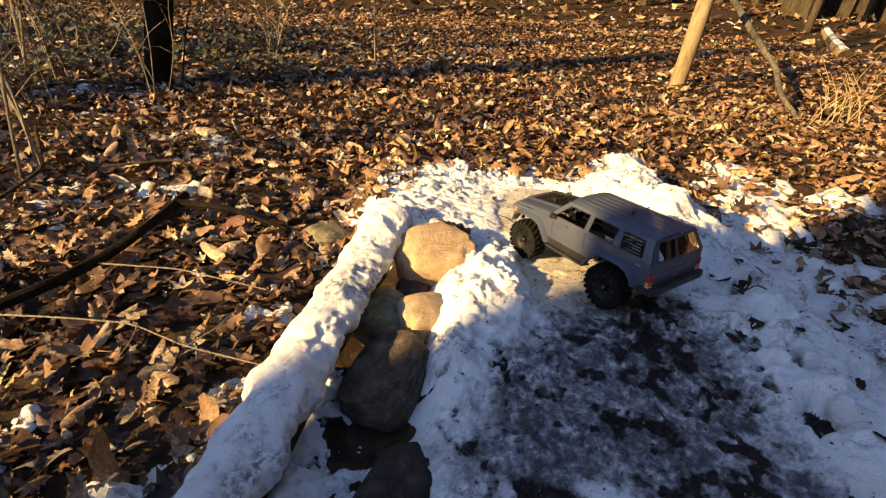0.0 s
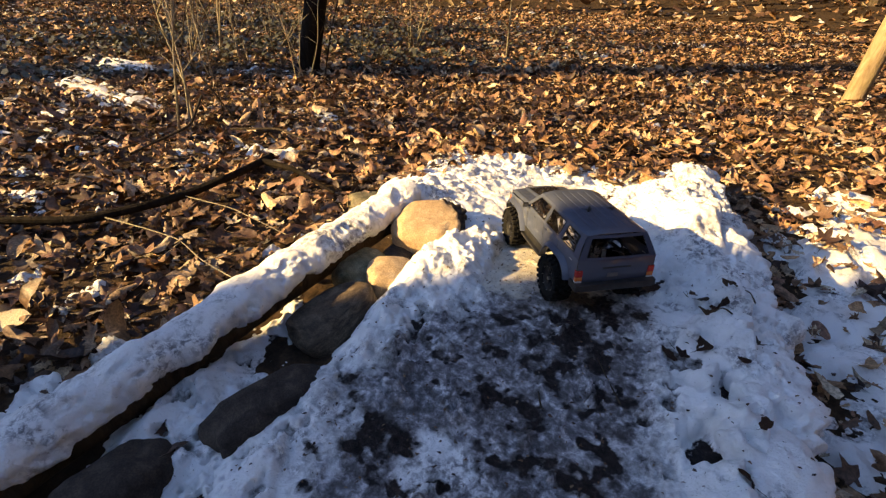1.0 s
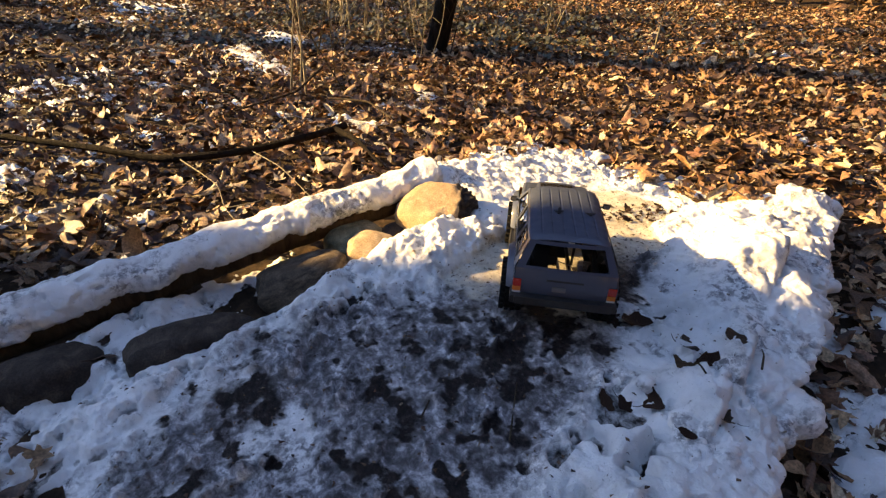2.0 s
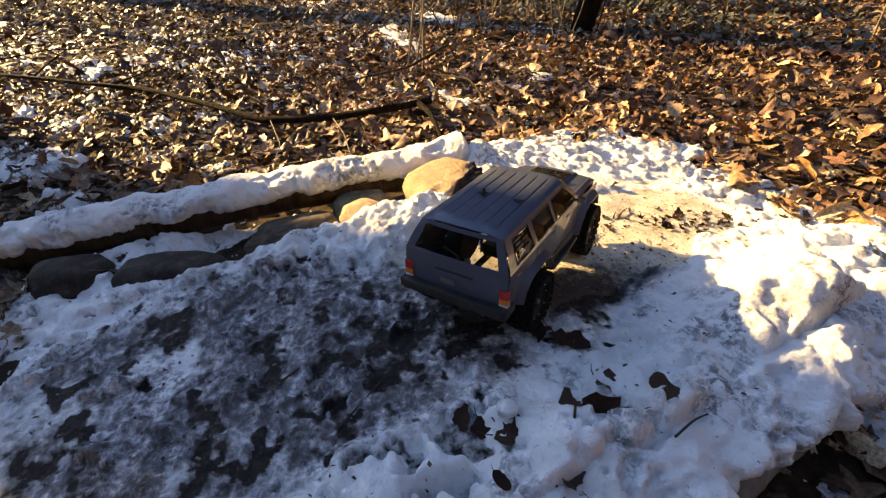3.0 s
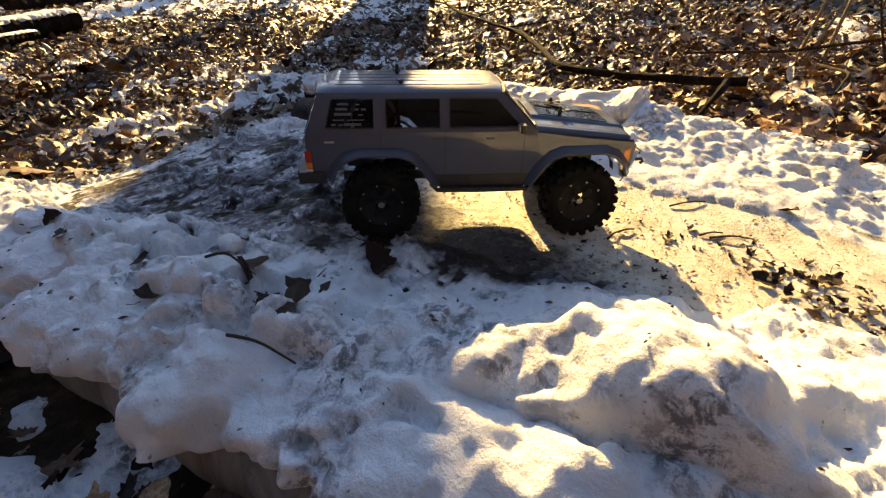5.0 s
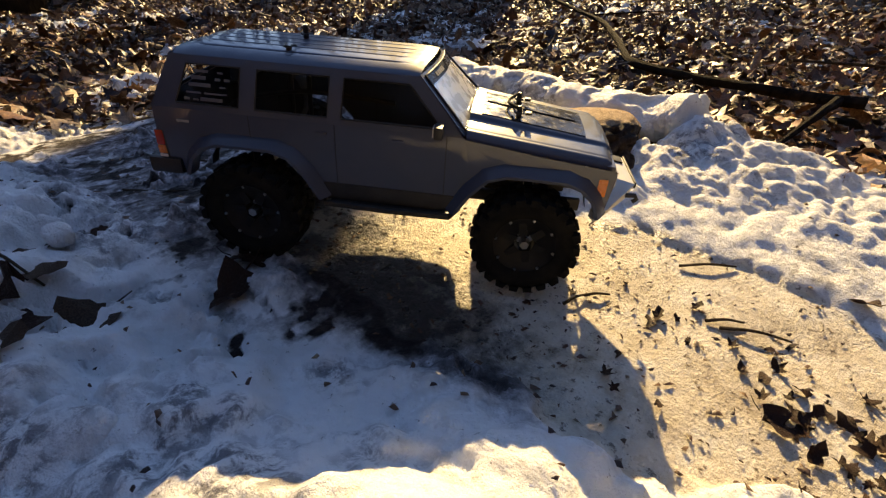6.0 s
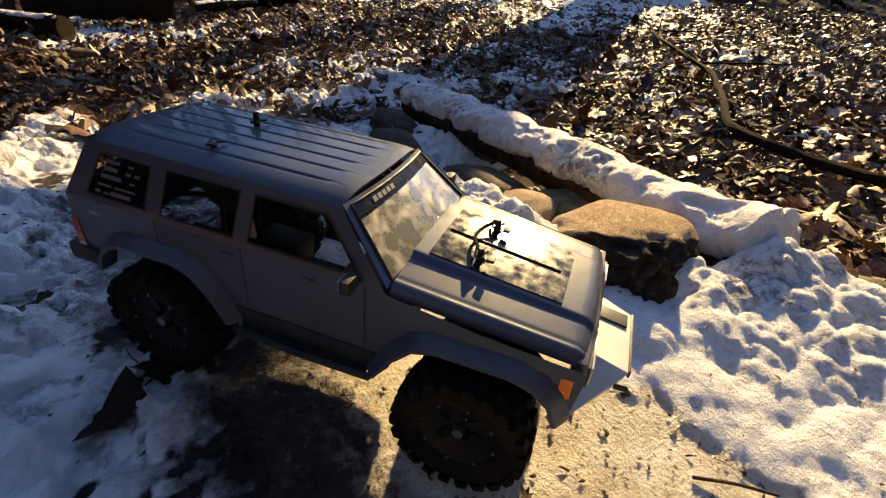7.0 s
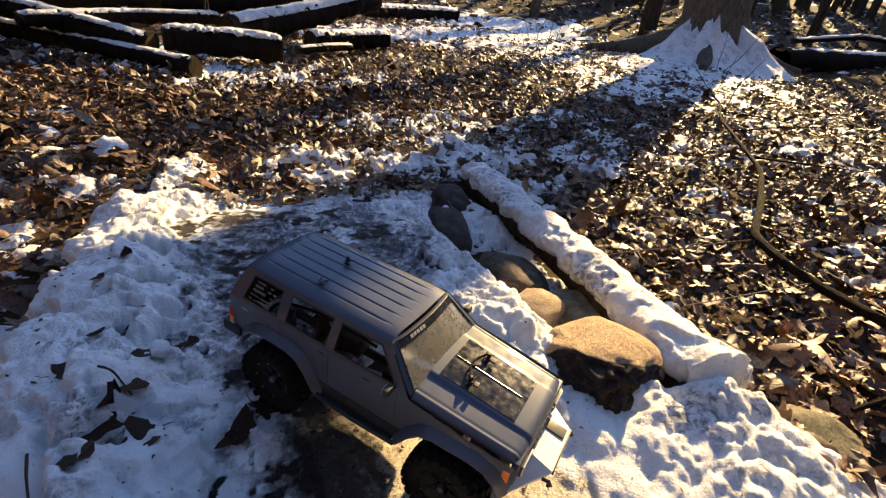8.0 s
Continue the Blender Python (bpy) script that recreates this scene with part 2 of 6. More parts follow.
def fbm(x, y, size, octaves=4, seed=0, gain=0.5):
    """Noise between about -0.5 and 0.5, whose largest lumps are size metres wide."""
    x, y = np.asarray(x, float) / size, np.asarray(y, float) / size
    total, amp, norm = 0.0, 1.0, 0.0
    for k in range(octaves):
        total = total + amp * grain(x * 2 ** k + 17.3 * k, y * 2 ** k - 9.1 * k, seed + k)
        norm += amp
        amp *= gain
    return total / norm * 1.5


def clods(x, y, size, seed=0):
    """Heaped rounded clods about size metres wide, from 0 to about 1."""
    x, y = np.asarray(x, float), np.asarray(y, float)
    gx = x / size + 0.9 * fbm(x, y, size * 1.3, 2, seed + 31)
    gy = y / size + 0.9 * fbm(x, y, size * 1.3, 2, seed + 47)
    ix, iy = np.floor(gx).astype(np.int64), np.floor(gy).astype(np.int64)
    best = np.zeros_like(gx)
    for dx in (-1, 0, 1):
        for dy in (-1, 0, 1):
            jx, jy = ix + dx, iy + dy
            r = 0.50 + 0.55 * lattice(jx, jy, seed + 13)
            far = ((gx - jx - lattice(jx, jy, seed)) ** 2 + (gy - jy - lattice(jx, jy, seed + 7)) ** 2) / (r * r)
            best = np.maximum(best, r * np.clip(1 - far, 0, 1) ** 0.7)
    return best


def mesh_of(name, verts, faces, mat, sharp=40.0):
    me = bpy.data.meshes.new(name)
    me.from_pydata(verts, [], faces)
    me.materials.append(mat)
    me.polygons.foreach_set("use_smooth", np.ones(len(me.polygons), bool))
    if sharp:
        me.set_sharp_from_angle(angle=radians(sharp))
    me.update()
    return me


def thing(name, label, category, m=None, group="", kind=""):
    ob = tagged(new(name), label, category, group, kind)
    ob.empty_display_size = 0.05
    if m is not None:
        ob.matrix_world = m
    return ob


def solid(name, verts, faces, mat, label="", category="", group="", kind="", sharp=40.0, m=None):
    ob = new(name, mesh_of(name, verts, faces, mat, sharp))
    tagged(ob, label, category, group, kind)
    if m is not None:
        ob.matrix_world = m
    return ob


def part(name, bm, mat, parent, label="", sharp=35.0):
    """Links a bmesh, or a pair of vertices and faces, as one mesh under a thing or a part."""
    if isinstance(bm, tuple):
        me = mesh_of(name, bm[0], bm[1], mat, sharp)
    else:
        me = bpy.data.meshes.new(name)
        bm.to_mesh(me)
        bm.free()
        me.materials.append(mat)
        me.polygons.foreach_set("use_smooth", np.ones(len(me.polygons), bool))
        me.set_sharp_from_angle(angle=radians(sharp))
    ob = new(name, me)
    ob.parent = parent
    return tagged(ob, label)


def share(name, me, parent, m):
    ob = new(name, me)
    ob.parent = parent
    ob.matrix_basis = m
    return ob


def box(bm, c, s, bevel=0.0, turn=None):
    made = bmesh.ops.create_cube(bm, size=1.0)["verts"]
    bmesh.ops.scale(bm, vec=s, verts=made)
    if bevel:
        edges = list({e for v in made for e in v.link_edges})
        made = bmesh.ops.bevel(bm, geom=edges, offset=bevel, segments=2, affect='EDGES', profile=0.7)["verts"]
    if turn is not None:
        bmesh.ops.rotate(bm, cent=(0, 0, 0), matrix=turn, verts=made)
    bmesh.ops.translate(bm, vec=c, verts=made)
    return bm


def boxed(c, s, bevel=0.0, turn=None):
    return box(bmesh.new(), c, s, bevel, turn)


def tube(points, radii, sides=10, wobble=0.0, seed=0, cap=True):
    """Vertices and faces of a tapered tube along points; wobble roughens its surface."""
    rnd = random.Random(seed)
    pts = [Vector(p) for p in points]
    verts, faces = [], []
    up = Vector((0.31, 0.17, 0.93))
    for i, p in enumerate(pts):
        d = (pts[min(i + 1, len(pts) - 1)] - pts[max(i - 1, 0)]).normalized()
        a = (up - d * up.dot(d)).normalized()
        up = a
        b = d.cross(a)
        for k in range(sides):
            w = 2 * math.pi * k / sides
            q = p + (a * math.cos(w) + b * math.sin(w)) * radii[i]
            r = radii[i] * (1 + wobble * (noise.noise(q * (0.9 / max(radii[i], 0.004)) + Vector((seed, 0, 0))) + rnd.uniform(-0.15, 0.15)))
            verts.append(p + (a * math.cos(w) + b * math.sin(w)) * r)
    for i in range(len(pts) - 1):
        for k in range(sides):
            j = (k + 1) % sides
            faces.append((i * sides + k, i * sides + j, (i + 1) * sides + j, (i + 1) * sides + k))
    if cap:
        faces.append(tuple(range(sides))[::-1])
        faces.append(tuple((len(pts) - 1) * sides + k for k in range(sides)))
    return verts, faces


def joined(*pieces):
    verts, faces = [], []
    for v, f in pieces:
        o = len(verts)
        verts += list(v)
        faces += [tuple(i + o for i in q) for q in f]
    return verts, faces


def along(points, n):
    """n points evenly spread on a smooth line through the given ones."""
    p = np.array([tuple(q) for q in points], float)
    s = np.concatenate([[0], np.cumsum(np.linalg.norm(np.diff(p, axis=0), axis=1))])
    u = np.linspace(0, s[-1], n)
    q = np.stack([np.interp(u, s, p[:, k]) for k in range(3)], 1)
    for _ in range(2):
        q[1:-1] = 0.25 * q[:-2] + 0.5 * q[1:-1] + 0.25 * q[2:]
    return [Vector(v) for v in q]


def grid_faces(nx, ny, keep=None):
    i = np.arange((nx - 1) * (ny - 1))
    a = (i // (nx - 1)) * nx + i % (nx - 1)
    f = np.stack([a, a + 1, a + nx + 1, a + nx], 1)
    if keep is not None:
        f = f[keep[f].any(axis=1)]
    return f


def pruned(verts, faces):
    used = np.unique(faces)
    back = np.zeros(len(verts), int)
    back[used] = np.arange(len(used))
    return verts[used].tolist(), back[faces].tolist()


# ---- lie of the land ----
LOG_A = [(-0.245, -0.06, -0.055), (-0.215, 0.30, -0.03), (-0.19, 0.70, -0.01), (-0.165, 1.0, 0.0), (-0.142, 1.27, 0.005)]
LOG_B = [(0.745, 2.14, -0.070), (0.775, 2.00, -0.065), (0.85, 1.55, -0.056), (0.93, 1.10, -0.058), (0.96, 0.70, -0.068), (0.945, 0.18, -0.090)]
R_A, R_B = 0.052, 0.085


def log_x(line, y):
    ys = [p[1] for p in line]
    xs = [p[0] for p in line]
    if ys[0] > ys[-1]:
        ys, xs = ys[::-1], xs[::-1]
    return np.interp(y, ys, xs)


def mound_weight(x, y):
    left = np.interp(y, [-0.4, 0.1, 0.5, 0.9, 1.15, 1.32, 1.7], [0.10, 0.08, 0.10, 0.06, 0.04, -0.26, -0.34])
    return smooth(-0.10, 0.06, x - left) * (1 - smooth(-0.02, 0.035, x - log_x(LOG_B, y)))


def soil_height(x, y):
    x, y = np.asarray(x, float), np.asarray(y, float)
    d = np.hypot(x - 0.4, y - 0.8)
    ground = -0.105 + 0.016 * np.clip(d - 1.3, 0, 7) + 0.085 * np.clip(d - 9.5, 0, 34)
    ground = ground + 0.05 * fbm(x, y, 1.1, 3, 5) + 0.018 * fbm(x, y, 0.16, 3, 8)
    top = np.interp(y, [-0.35, -0.1, 0.2, 0.45, 0.7, 0.92, 1.1, 1.27, 1.45, 1.7, 2.0], [-0.10, -0.085, -0.055, -0.034, -0.008, 0.012, 0.012, 0.003, -0.008, -0.022, -0.060])
    top = top + 0.016 * fbm(x, y, 0.22, 4, 3)
    w = mound_weight(x, y)
    return ground * (1 - w) + np.maximum(top, ground - 0.02) * w


def blob(x, y, cx, cy, rx, ry, turn=0.0):
    c, s = math.cos(radians(turn)), math.sin(radians(turn))
    u, v = (x - cx) * c + (y - cy) * s, -(x - cx) * s + (y - cy) * c
    return np.exp(-((u / rx) ** 2 + (v / ry) ** 2))


def ice_weight(x, y):
    """The trodden, icy strip under and before the car."""
    x, y = np.asarray(x, float), np.asarray(y, float)
    wander = 0.06 * fbm(x, y, 0.10, 4, 120, 0.6)
    left = np.interp(y, [0.82, 0.95, 1.10, 1.25, 1.40, 1.60, 1.80], [0.36, 0.30, 0.27, 0.24, 0.20, 0.19, 0.26])
    right = np.interp(y, [0.82, 0.95, 1.10, 1.25, 1.37, 1.47, 1.60, 1.80], [0.45, 0.56, 0.60, 0.578, 0.552, 0.575, 0.51, 0.44])
    return smooth(-0.02, 0.03, x - left + wander) * (1 - smooth(-0.015, 0.02, x - right + wander)) * smooth(0.80, 0.92, y) * (1 - smooth(1.70, 1.86, y))


def slush_weight(x, y):
    """The churned, muddy tracks behind the car."""
    return np.clip(1.1 * blob(x, y, 0.48, 0.48, 0.31, 0.48, 8) + blob(x, y, 0.56, 0.86, 0.15, 0.17, 40), 0, 1)


def mound_snow(x, y):
    """Thickness of the snow on the mound; below zero there is none."""
    lump = fbm(x, y, 0.13, 4, 21, 0.55)
    fine = fbm(x, y, 0.035, 3, 33)
    small = fbm(x, y, 0.055, 4, 51, 0.6)
    t = 0.010 + 0.024 * lump + 0.026 * small + 0.006 * fine
    churn = blob(x, y, 0.50, 0.50, 0.27, 0.50, 8)
    t = t - 0.012 * churn + 0.014 * churn * small                                # churned tracks behind the car
    t = t + 0.052 * smooth(-0.28, -0.05, x - log_x(LOG_B, y)) * (1 + 0.5 * lump)   # drift against the thick log
    t = t + 0.040 * blob(x, y, 0.20, 1.02, 0.11, 0.16) * (1 + 1.2 * lump)          # heap beside the boulder
    t = t + 0.014 * blob(x, y, -0.02, 1.54, 0.30, 0.28) * (1 + 0.5 * lump)
    t = t + 0.045 * blob(x, y, 0.66, 1.82, 0.12, 0.15) * (1 + 0.8 * lump)
    t = t + 0.022 * blob(x, y, 0.18, 0.62, 0.10, 0.26, -10)
    t = t + 0.030 * blob(x, y, 0.0, 0.5, 0.10, 0.3)
    t = t + 0.034 * blob(x, y, -0.135, 1.315, 0.075, 0.060) * (1 + 0.8 * lump) + 0.022 * blob(x, y, -0.02, 1.30, 0.10, 0.05) * (1 + lump)
    ice = np.clip(ice_weight(x, y) + 0.85 * slush_weight(x, y), 0, 1)
    t = t * (1 - 0.85 * ice) - 0.003 * ice + 0.014 * ice * fbm(x, y, 0.06, 5, 77, 0.6)
    t = t + slush_weight(x, y) * (0.002 + 0.055 * fbm(x, y, 0.055, 5, 78, 0.68) - 0.006 * blob(x, y, 0.55, 0.75, 0.2, 0.28))
    t = t + 0.030 * blob(x, y, 0.78, 1.54, 0.12, 0.18, -10) * (1 + 0.4 * lump)
    t = t + 0.042 * blob(x, y, 0.70, 1.49, 0.13, 0.10, 30) * (1 + 0.3 * lump)
    edge = mound_weight(x, y)
    t = t * edge + (1 - edge) * (0.004 + 0.055 * blob(x, y, -0.135, 0.28, 0.06, 0.26, 5) + 0.045 * blob(x, y, -0.01, 0.18, 0.12, 0.20) + 0.045 * fbm(x, y, 0.10, 5, 44, 0.6) + 0.018 * blob(x, y, 0.1, 1.75, 0.5, 0.35) + 0.01 * blob(x, y, 1.25, 1.75, 0.25, 0.6, -15) - 0.012)
    t = t - 0.05 * smooth(1.95, 2.3, y) - 0.05 * smooth(1.35, 1.55, x) - 0.030 * (1 - smooth(-0.40, 0.08, y)) * (1 - 0.2 * smooth(-0.22, -0.05, x - log_x(LOG_B, y)))
    hole = 0.0
    u, v = x + 0.05 * fbm(x, y, 0.06, 4, 130, 0.62), y + 0.05 * fbm(x, y, 0.06, 4, 131, 0.62)
    for cx, cy, rx, ry, a in ((0.855, 1.085, 0.040, 0.026, 30), (0.940, 1.015, 0.022, 0.018, 0), (0.890, 0.80, 0.026, 0.034, 10), (0.808, 0.865, 0.045, 0.026, 40), (0.810, 0.795, 0.022, 0.018, 0),
                              (0.665, 0.785, 0.050, 0.022, -20), (0.855, 0.660, 0.034, 0.030, 0), (0.940, 0.620, 0.024, 0.030, 0), (0.960, 0.780, 0.020, 0.024, 0), (0.690, 0.515, 0.050, 0.034, 0),
                              (0.86, 0.50, 0.026, 0.024, 0), (0.80, 0.40, 0.045, 0.026, 30), (0.90, 0.36, 0.024, 0.030, 0), (0.64, 0.21, 0.130, 0.050, 10), (0.82, 0.28, 0.050, 0.070, 10), (0.67, 0.33, 0.045, 0.034, 0),
                              (0.527, 0.626, 0.030, 0.020, 20), (0.30, 0.56, 0.024, 0.018, 0), (0.26, 0.40, 0.030, 0.022, 40), (0.22, 0.70, 0.018, 0.014, 0), (0.40, 0.71, 0.030, 0.020, 0), (0.41, 1.61, 0.100, 0.040, 70),
                              (0.68, 1.00, 0.026, 0.018, 30), (0.74, 1.20, 0.020, 0.014, 60), (0.02, 1.62, 0.020, 0.014, 30)):
        hole = np.maximum(hole, blob(u, v, cx, cy, rx, ry, a))
    hole = np.clip(1.5 * hole, 0, 1)
    t = t * (1 - hole) - 0.020 * hole
    return t


def forest_snow(x, y):
    """Thickness of the old snow that lies in patches on the leaves."""
    d = np.hypot(x - 0.4, y - 0.8)
    t = -0.029 + 0.046 * fbm(x, y, 0.35, 5, 61, 0.65) + 0.075 * fbm(x, y, 0.09, 4, 62, 0.7)
    for cx, cy, rx, ry, a, high in ((0.0, 2.0, 0.35, 0.20, 0, 0.030), (1.28, 2.0, 0.20, 0.60, -10, 0.046), (1.95, 2.15, 0.5, 0.12, -20, 0.046), (1.30, 1.2, 0.25, 0.7, 0, 0.034),
                                    (-1.2, 1.55, 0.16, 0.06, 0, 0.028), (-0.40, 0.9, 0.10, 0.35, 0, 0.018), (-0.35, -0.25, 0.5, 0.45, 40, 0.021), (0.30, -0.38, 0.6, 0.26, 10, 0.022),
                                    (1.15, -0.25, 0.20, 0.16, 30, 0.026), (1.15, 0.55, 0.22, 0.4, 0, 0.022), (-1.6, -0.9, 1.3, 0.8, 40, 0.017), (-3.0, -2.4, 1.2, 0.9, 40, 0.024), (-0.6, -0.7, 0.9, 0.6, 30, 0.017), (-0.4, -1.05, 0.6, 0.25, 0, 0.026),
                                    (-4.6, -2.6, 1.6, 1.2, 30, 0.034), (-5.6, -4.0, 1.1, 0.9, 35, 0.085), (-3.6, -4.8, 1.5, 0.9, 50, 0.03), (-1.6, -5.6, 1.6, 1.0, 0, 0.045), (-4.6, -8.0, 2.6, 2.2, 0, 0.05),
                                    (0.6, -2.3, 1.1, 0.35, 0, 0.035), (1.6, -3.2, 1.8, 0.9, 0, 0.03), (-2.2, 1.2, 0.6, 0.5, 0, 0.012), (-3.0, 0.2, 1.4, 0.9, 30, 0.020), (-2.4, 2.8, 0.6, 0.3, 0, 0.012), (-3.5, 2.35, 0.5, 0.14, 10, 0.050), (-3.2, 1.85, 0.5, 0.16, 0, 0.040), (-2.45, 1.78, 0.28, 0.09, 0, 0.045), (-6.2, 1.9, 0.8, 0.5, 0, 0.04), (-1.2, 1.6, 0.14, 0.06, 0, 0.02),
                                    (-2.8, -6.2, 1.9, 0.6, 20, 0.06), (-0.9, -4.9, 0.6, 0.4, 20, 0.05), (1.2, -0.62, 0.22, 0.16, 20, 0.035)):
        t = t + high * blob(x, y, cx, cy, rx, ry, a)
    t = t + 0.004 * smooth(9, 18, d) * (y < 2)
    t = np.where((x > -0.33) & (x < 1.1) & (y > -0.15) & (y < 1.9), -0.08, t)
    return t


def swollen(n, near, far):
    """n ordinates, dense about zero and reaching far on both sides."""
    u = np.linspace(-1, 1, n)
    k = math.log(far / near)
    return near * n * 0.5 * (0.35 * u) + np.sign(u) * far * (np.expm1(k * np.abs(u)) / math.expm1(k))


def ground_sheet():
    a = swollen(440, 0.012, 420.0)
    x, y = np.meshgrid(a + 0.3, a + 0.7)
    z = soil_height(x, y)
    v = np.stack([x.ravel(), y.ravel(), z.ravel()], 1)
    return solid("ground", v.tolist(), grid_faces(440, 440).tolist(), SOIL, "dark woodland soil and leaf mould", "ground", kind="structure", sharp=0)


def mound_relief():
    """Ordinates, height and surface weights of the snow on the mound."""
    xs, ys = np.linspace(-0.42, 1.42, 460), np.linspace(-0.45, 2.32, 690)
    x, y = np.meshgrid(xs, ys)
    t = mound_snow(x, y)
    ice, slush = ice_weight(x, y), slush_weight(x, y)
    core = smooth(0.5, 0.8, mound_weight(x, y)) * smooth(0.0, 0.16, y) * (1 - smooth(1.85, 2.05, y))
    puff = smooth(0.0, 0.014, t)
    calm = 1 - 0.85 * np.clip(ice + 0.35 * slush, 0, 1)
    drift = smooth(-0.24, -0.08, x - log_x(LOG_B, y))
    fluffy = np.clip(1.1 * blob(x, y, -0.02, 1.50, 0.27, 0.24) + blob(x, y, 0.16, 1.0, 0.12, 0.2) + 0.7 * blob(x, y, 0.68, 1.85, 0.15, 0.2), 0, 1)
    pits = 0.9 * smooth(0.14, 0.32, fbm(x, y, 0.070, 5, 97, 0.62)) + 0.9 * smooth(0.18, 0.32, fbm(x, y, 0.034, 3, 98))
    pits = np.clip(pits, 0, 1) * (1 - 0.20 * drift) * (1 - blob(x, y, 0.80, 1.48, 0.22, 0.22)) * (1 - 0.95 * fluffy) * (1 - smooth(1.15, 1.3, y) * 0.5)
    soil = soil_height(x, y)
    h = soil + np.maximum(t, -0.02 + 0.024 * core)
    heap = 0.018 * clods(x, y, 0.062, 91) + 0.008 * clods(x, y, 0.028, 92) + 0.004 * clods(x, y, 0.013, 93) + 0.012 * fbm(x, y, 0.09, 4, 94, 0.55) - 0.010
    h = h + puff * calm * (heap * (0.75 - 0.15 * drift + 1.15 * fluffy - 0.35 * blob(x, y, 0.80, 1.48, 0.22, 0.22)) + 0.004 * fluffy - 0.024 * pits)
    h = h + slush * (0.010 * fbm(x, y, 0.05, 4, 96, 0.6) + 0.008 * clods(x, y, 0.026, 99) * smooth(-0.1, 0.2, fbm(x, y, 0.12, 2, 101)) + 0.004 * clods(x, y, 0.013, 102) - 0.004)
    tuft = smooth(0.25, 0.65, blob(x, y, -0.02, 1.50, 0.27, 0.24)) * (1 - ice) * smooth(0.3, 0.8, mound_weight(x, y)) * smooth(-0.004, 0.012, t)
    pile = 0.012 + 0.022 * clods(x, y, 0.052, 141) + 0.013 * clods(x, y, 0.027, 142) + 0.005 * clods(x, y, 0.013, 143) + 0.004 * fbm(x, y, 0.03, 3, 144) + 0.3 * np.clip(t, 0, 0.06)
    h = h + 0.85 * tuft * (soil + pile - h)
    edge = np.interp(y, [0.82, 0.95, 1.10, 1.25, 1.40, 1.60, 1.80], [0.36, 0.30, 0.27, 0.24, 0.20, 0.19, 0.26])
    shelf = smooth(1.12, 1.28, y) * (1 - smooth(1.75, 1.95, y)) * (x < 0.4)
    low = soil + 0.006
    h = np.where(h > low, low + (h - low) * (1 - shelf * (1 - (0.22 + 0.78 * smooth(-0.02, 0.30, edge - x + 0.06 * fbm(x, y, 0.08, 3, 133))))), h)
    h = np.maximum(h, soil - 0.02 + 0.026 * core)
    muck_shade = 0.76 * slush * (0.85 + 2.6 * fbm(x, y, 0.14, 5, 94, 0.68)) * (0.50 + 0.50 * smooth(0.08, 0.30, y)) + 0.16 * (1 - drift) * (1 - fluffy) * (1 - smooth(1.0, 1.25, y)) + 0.30 * fbm(x, y, 0.20, 3, 95) - 0.5 * ice * (y > 1.0) - 0.4 * fluffy - 0.25 * drift
    # More muck under, behind and beside the car, its shade painted in with it.
    muck_shade = muck_shade + 0.8 * blob(x, y, 0.57, 1.20, 0.085, 0.16, 25) + 0.8 * blob(x, y, 0.56, 1.38, 0.06, 0.17, 12) + 0.7 * blob(x, y, 0.56, 0.84, 0.16, 0.15) + 0.5 * blob(x, y, 0.42, 0.80, 0.15, 0.15) - 0.25 * blob(x, y, 0.18, 0.72, 0.08, 0.35) + 0.34 * blob(x, y, 0.76, 0.55, 0.12, 0.25)
    bare = (1 - smooth(-0.012, 0.008, t)) * (1 - 0.9 * ice) * (1 - 0.6 * slush)
    dirt_shade = 0.66 * pits * (0.4 + 0.6 * calm) + 0.75 * bare + 0.48 * slush * (0.35 + 3.2 * fbm(x, y, 0.055, 4, 100, 0.65)) * (0.8 + 0.2 * smooth(0.1, 0.3, y)) + 0.30 * blob(x, y, 0.55, 0.88, 0.15, 0.11)
    # Mud where the car's shadow falls, darkened to paint that shadow in.
    dirt_shade = dirt_shade + 0.52 * blob(x, y, 0.58, 1.16, 0.085, 0.15, 25) + 0.48 * blob(x, y, 0.57, 1.34, 0.06, 0.16, 12) + 0.32 * blob(x, y, 0.50, 1.03, 0.10, 0.18, 30) + 0.35 * blob(x, y, 0.50, 1.30, 0.07, 0.17, 10)
    dirt_shade = dirt_shade - 0.25 * blob(x, y, 0.19, 1.0, 0.12, 0.16) - 0.4 * blob(x, y, 0.78, 1.5, 0.16, 0.3)
    return xs, ys, h, t, core, np.clip(1.2 * ice, 0, 1), np.clip(muck_shade, 0, 1), np.clip(dirt_shade, 0, 1)


RELIEF = mound_relief()


SURFACES = []


def top_height(x, y):
    """Height of the snow at a place on the mound or on the logs that edge it."""
    hits = [tree.ray_cast(Vector((x, y, 1.0)), Vector((0, 0, -1)))[0] for tree in SURFACES]
    return max([h.z for h in hits if h is not None], default=float(soil_height(x, y)))


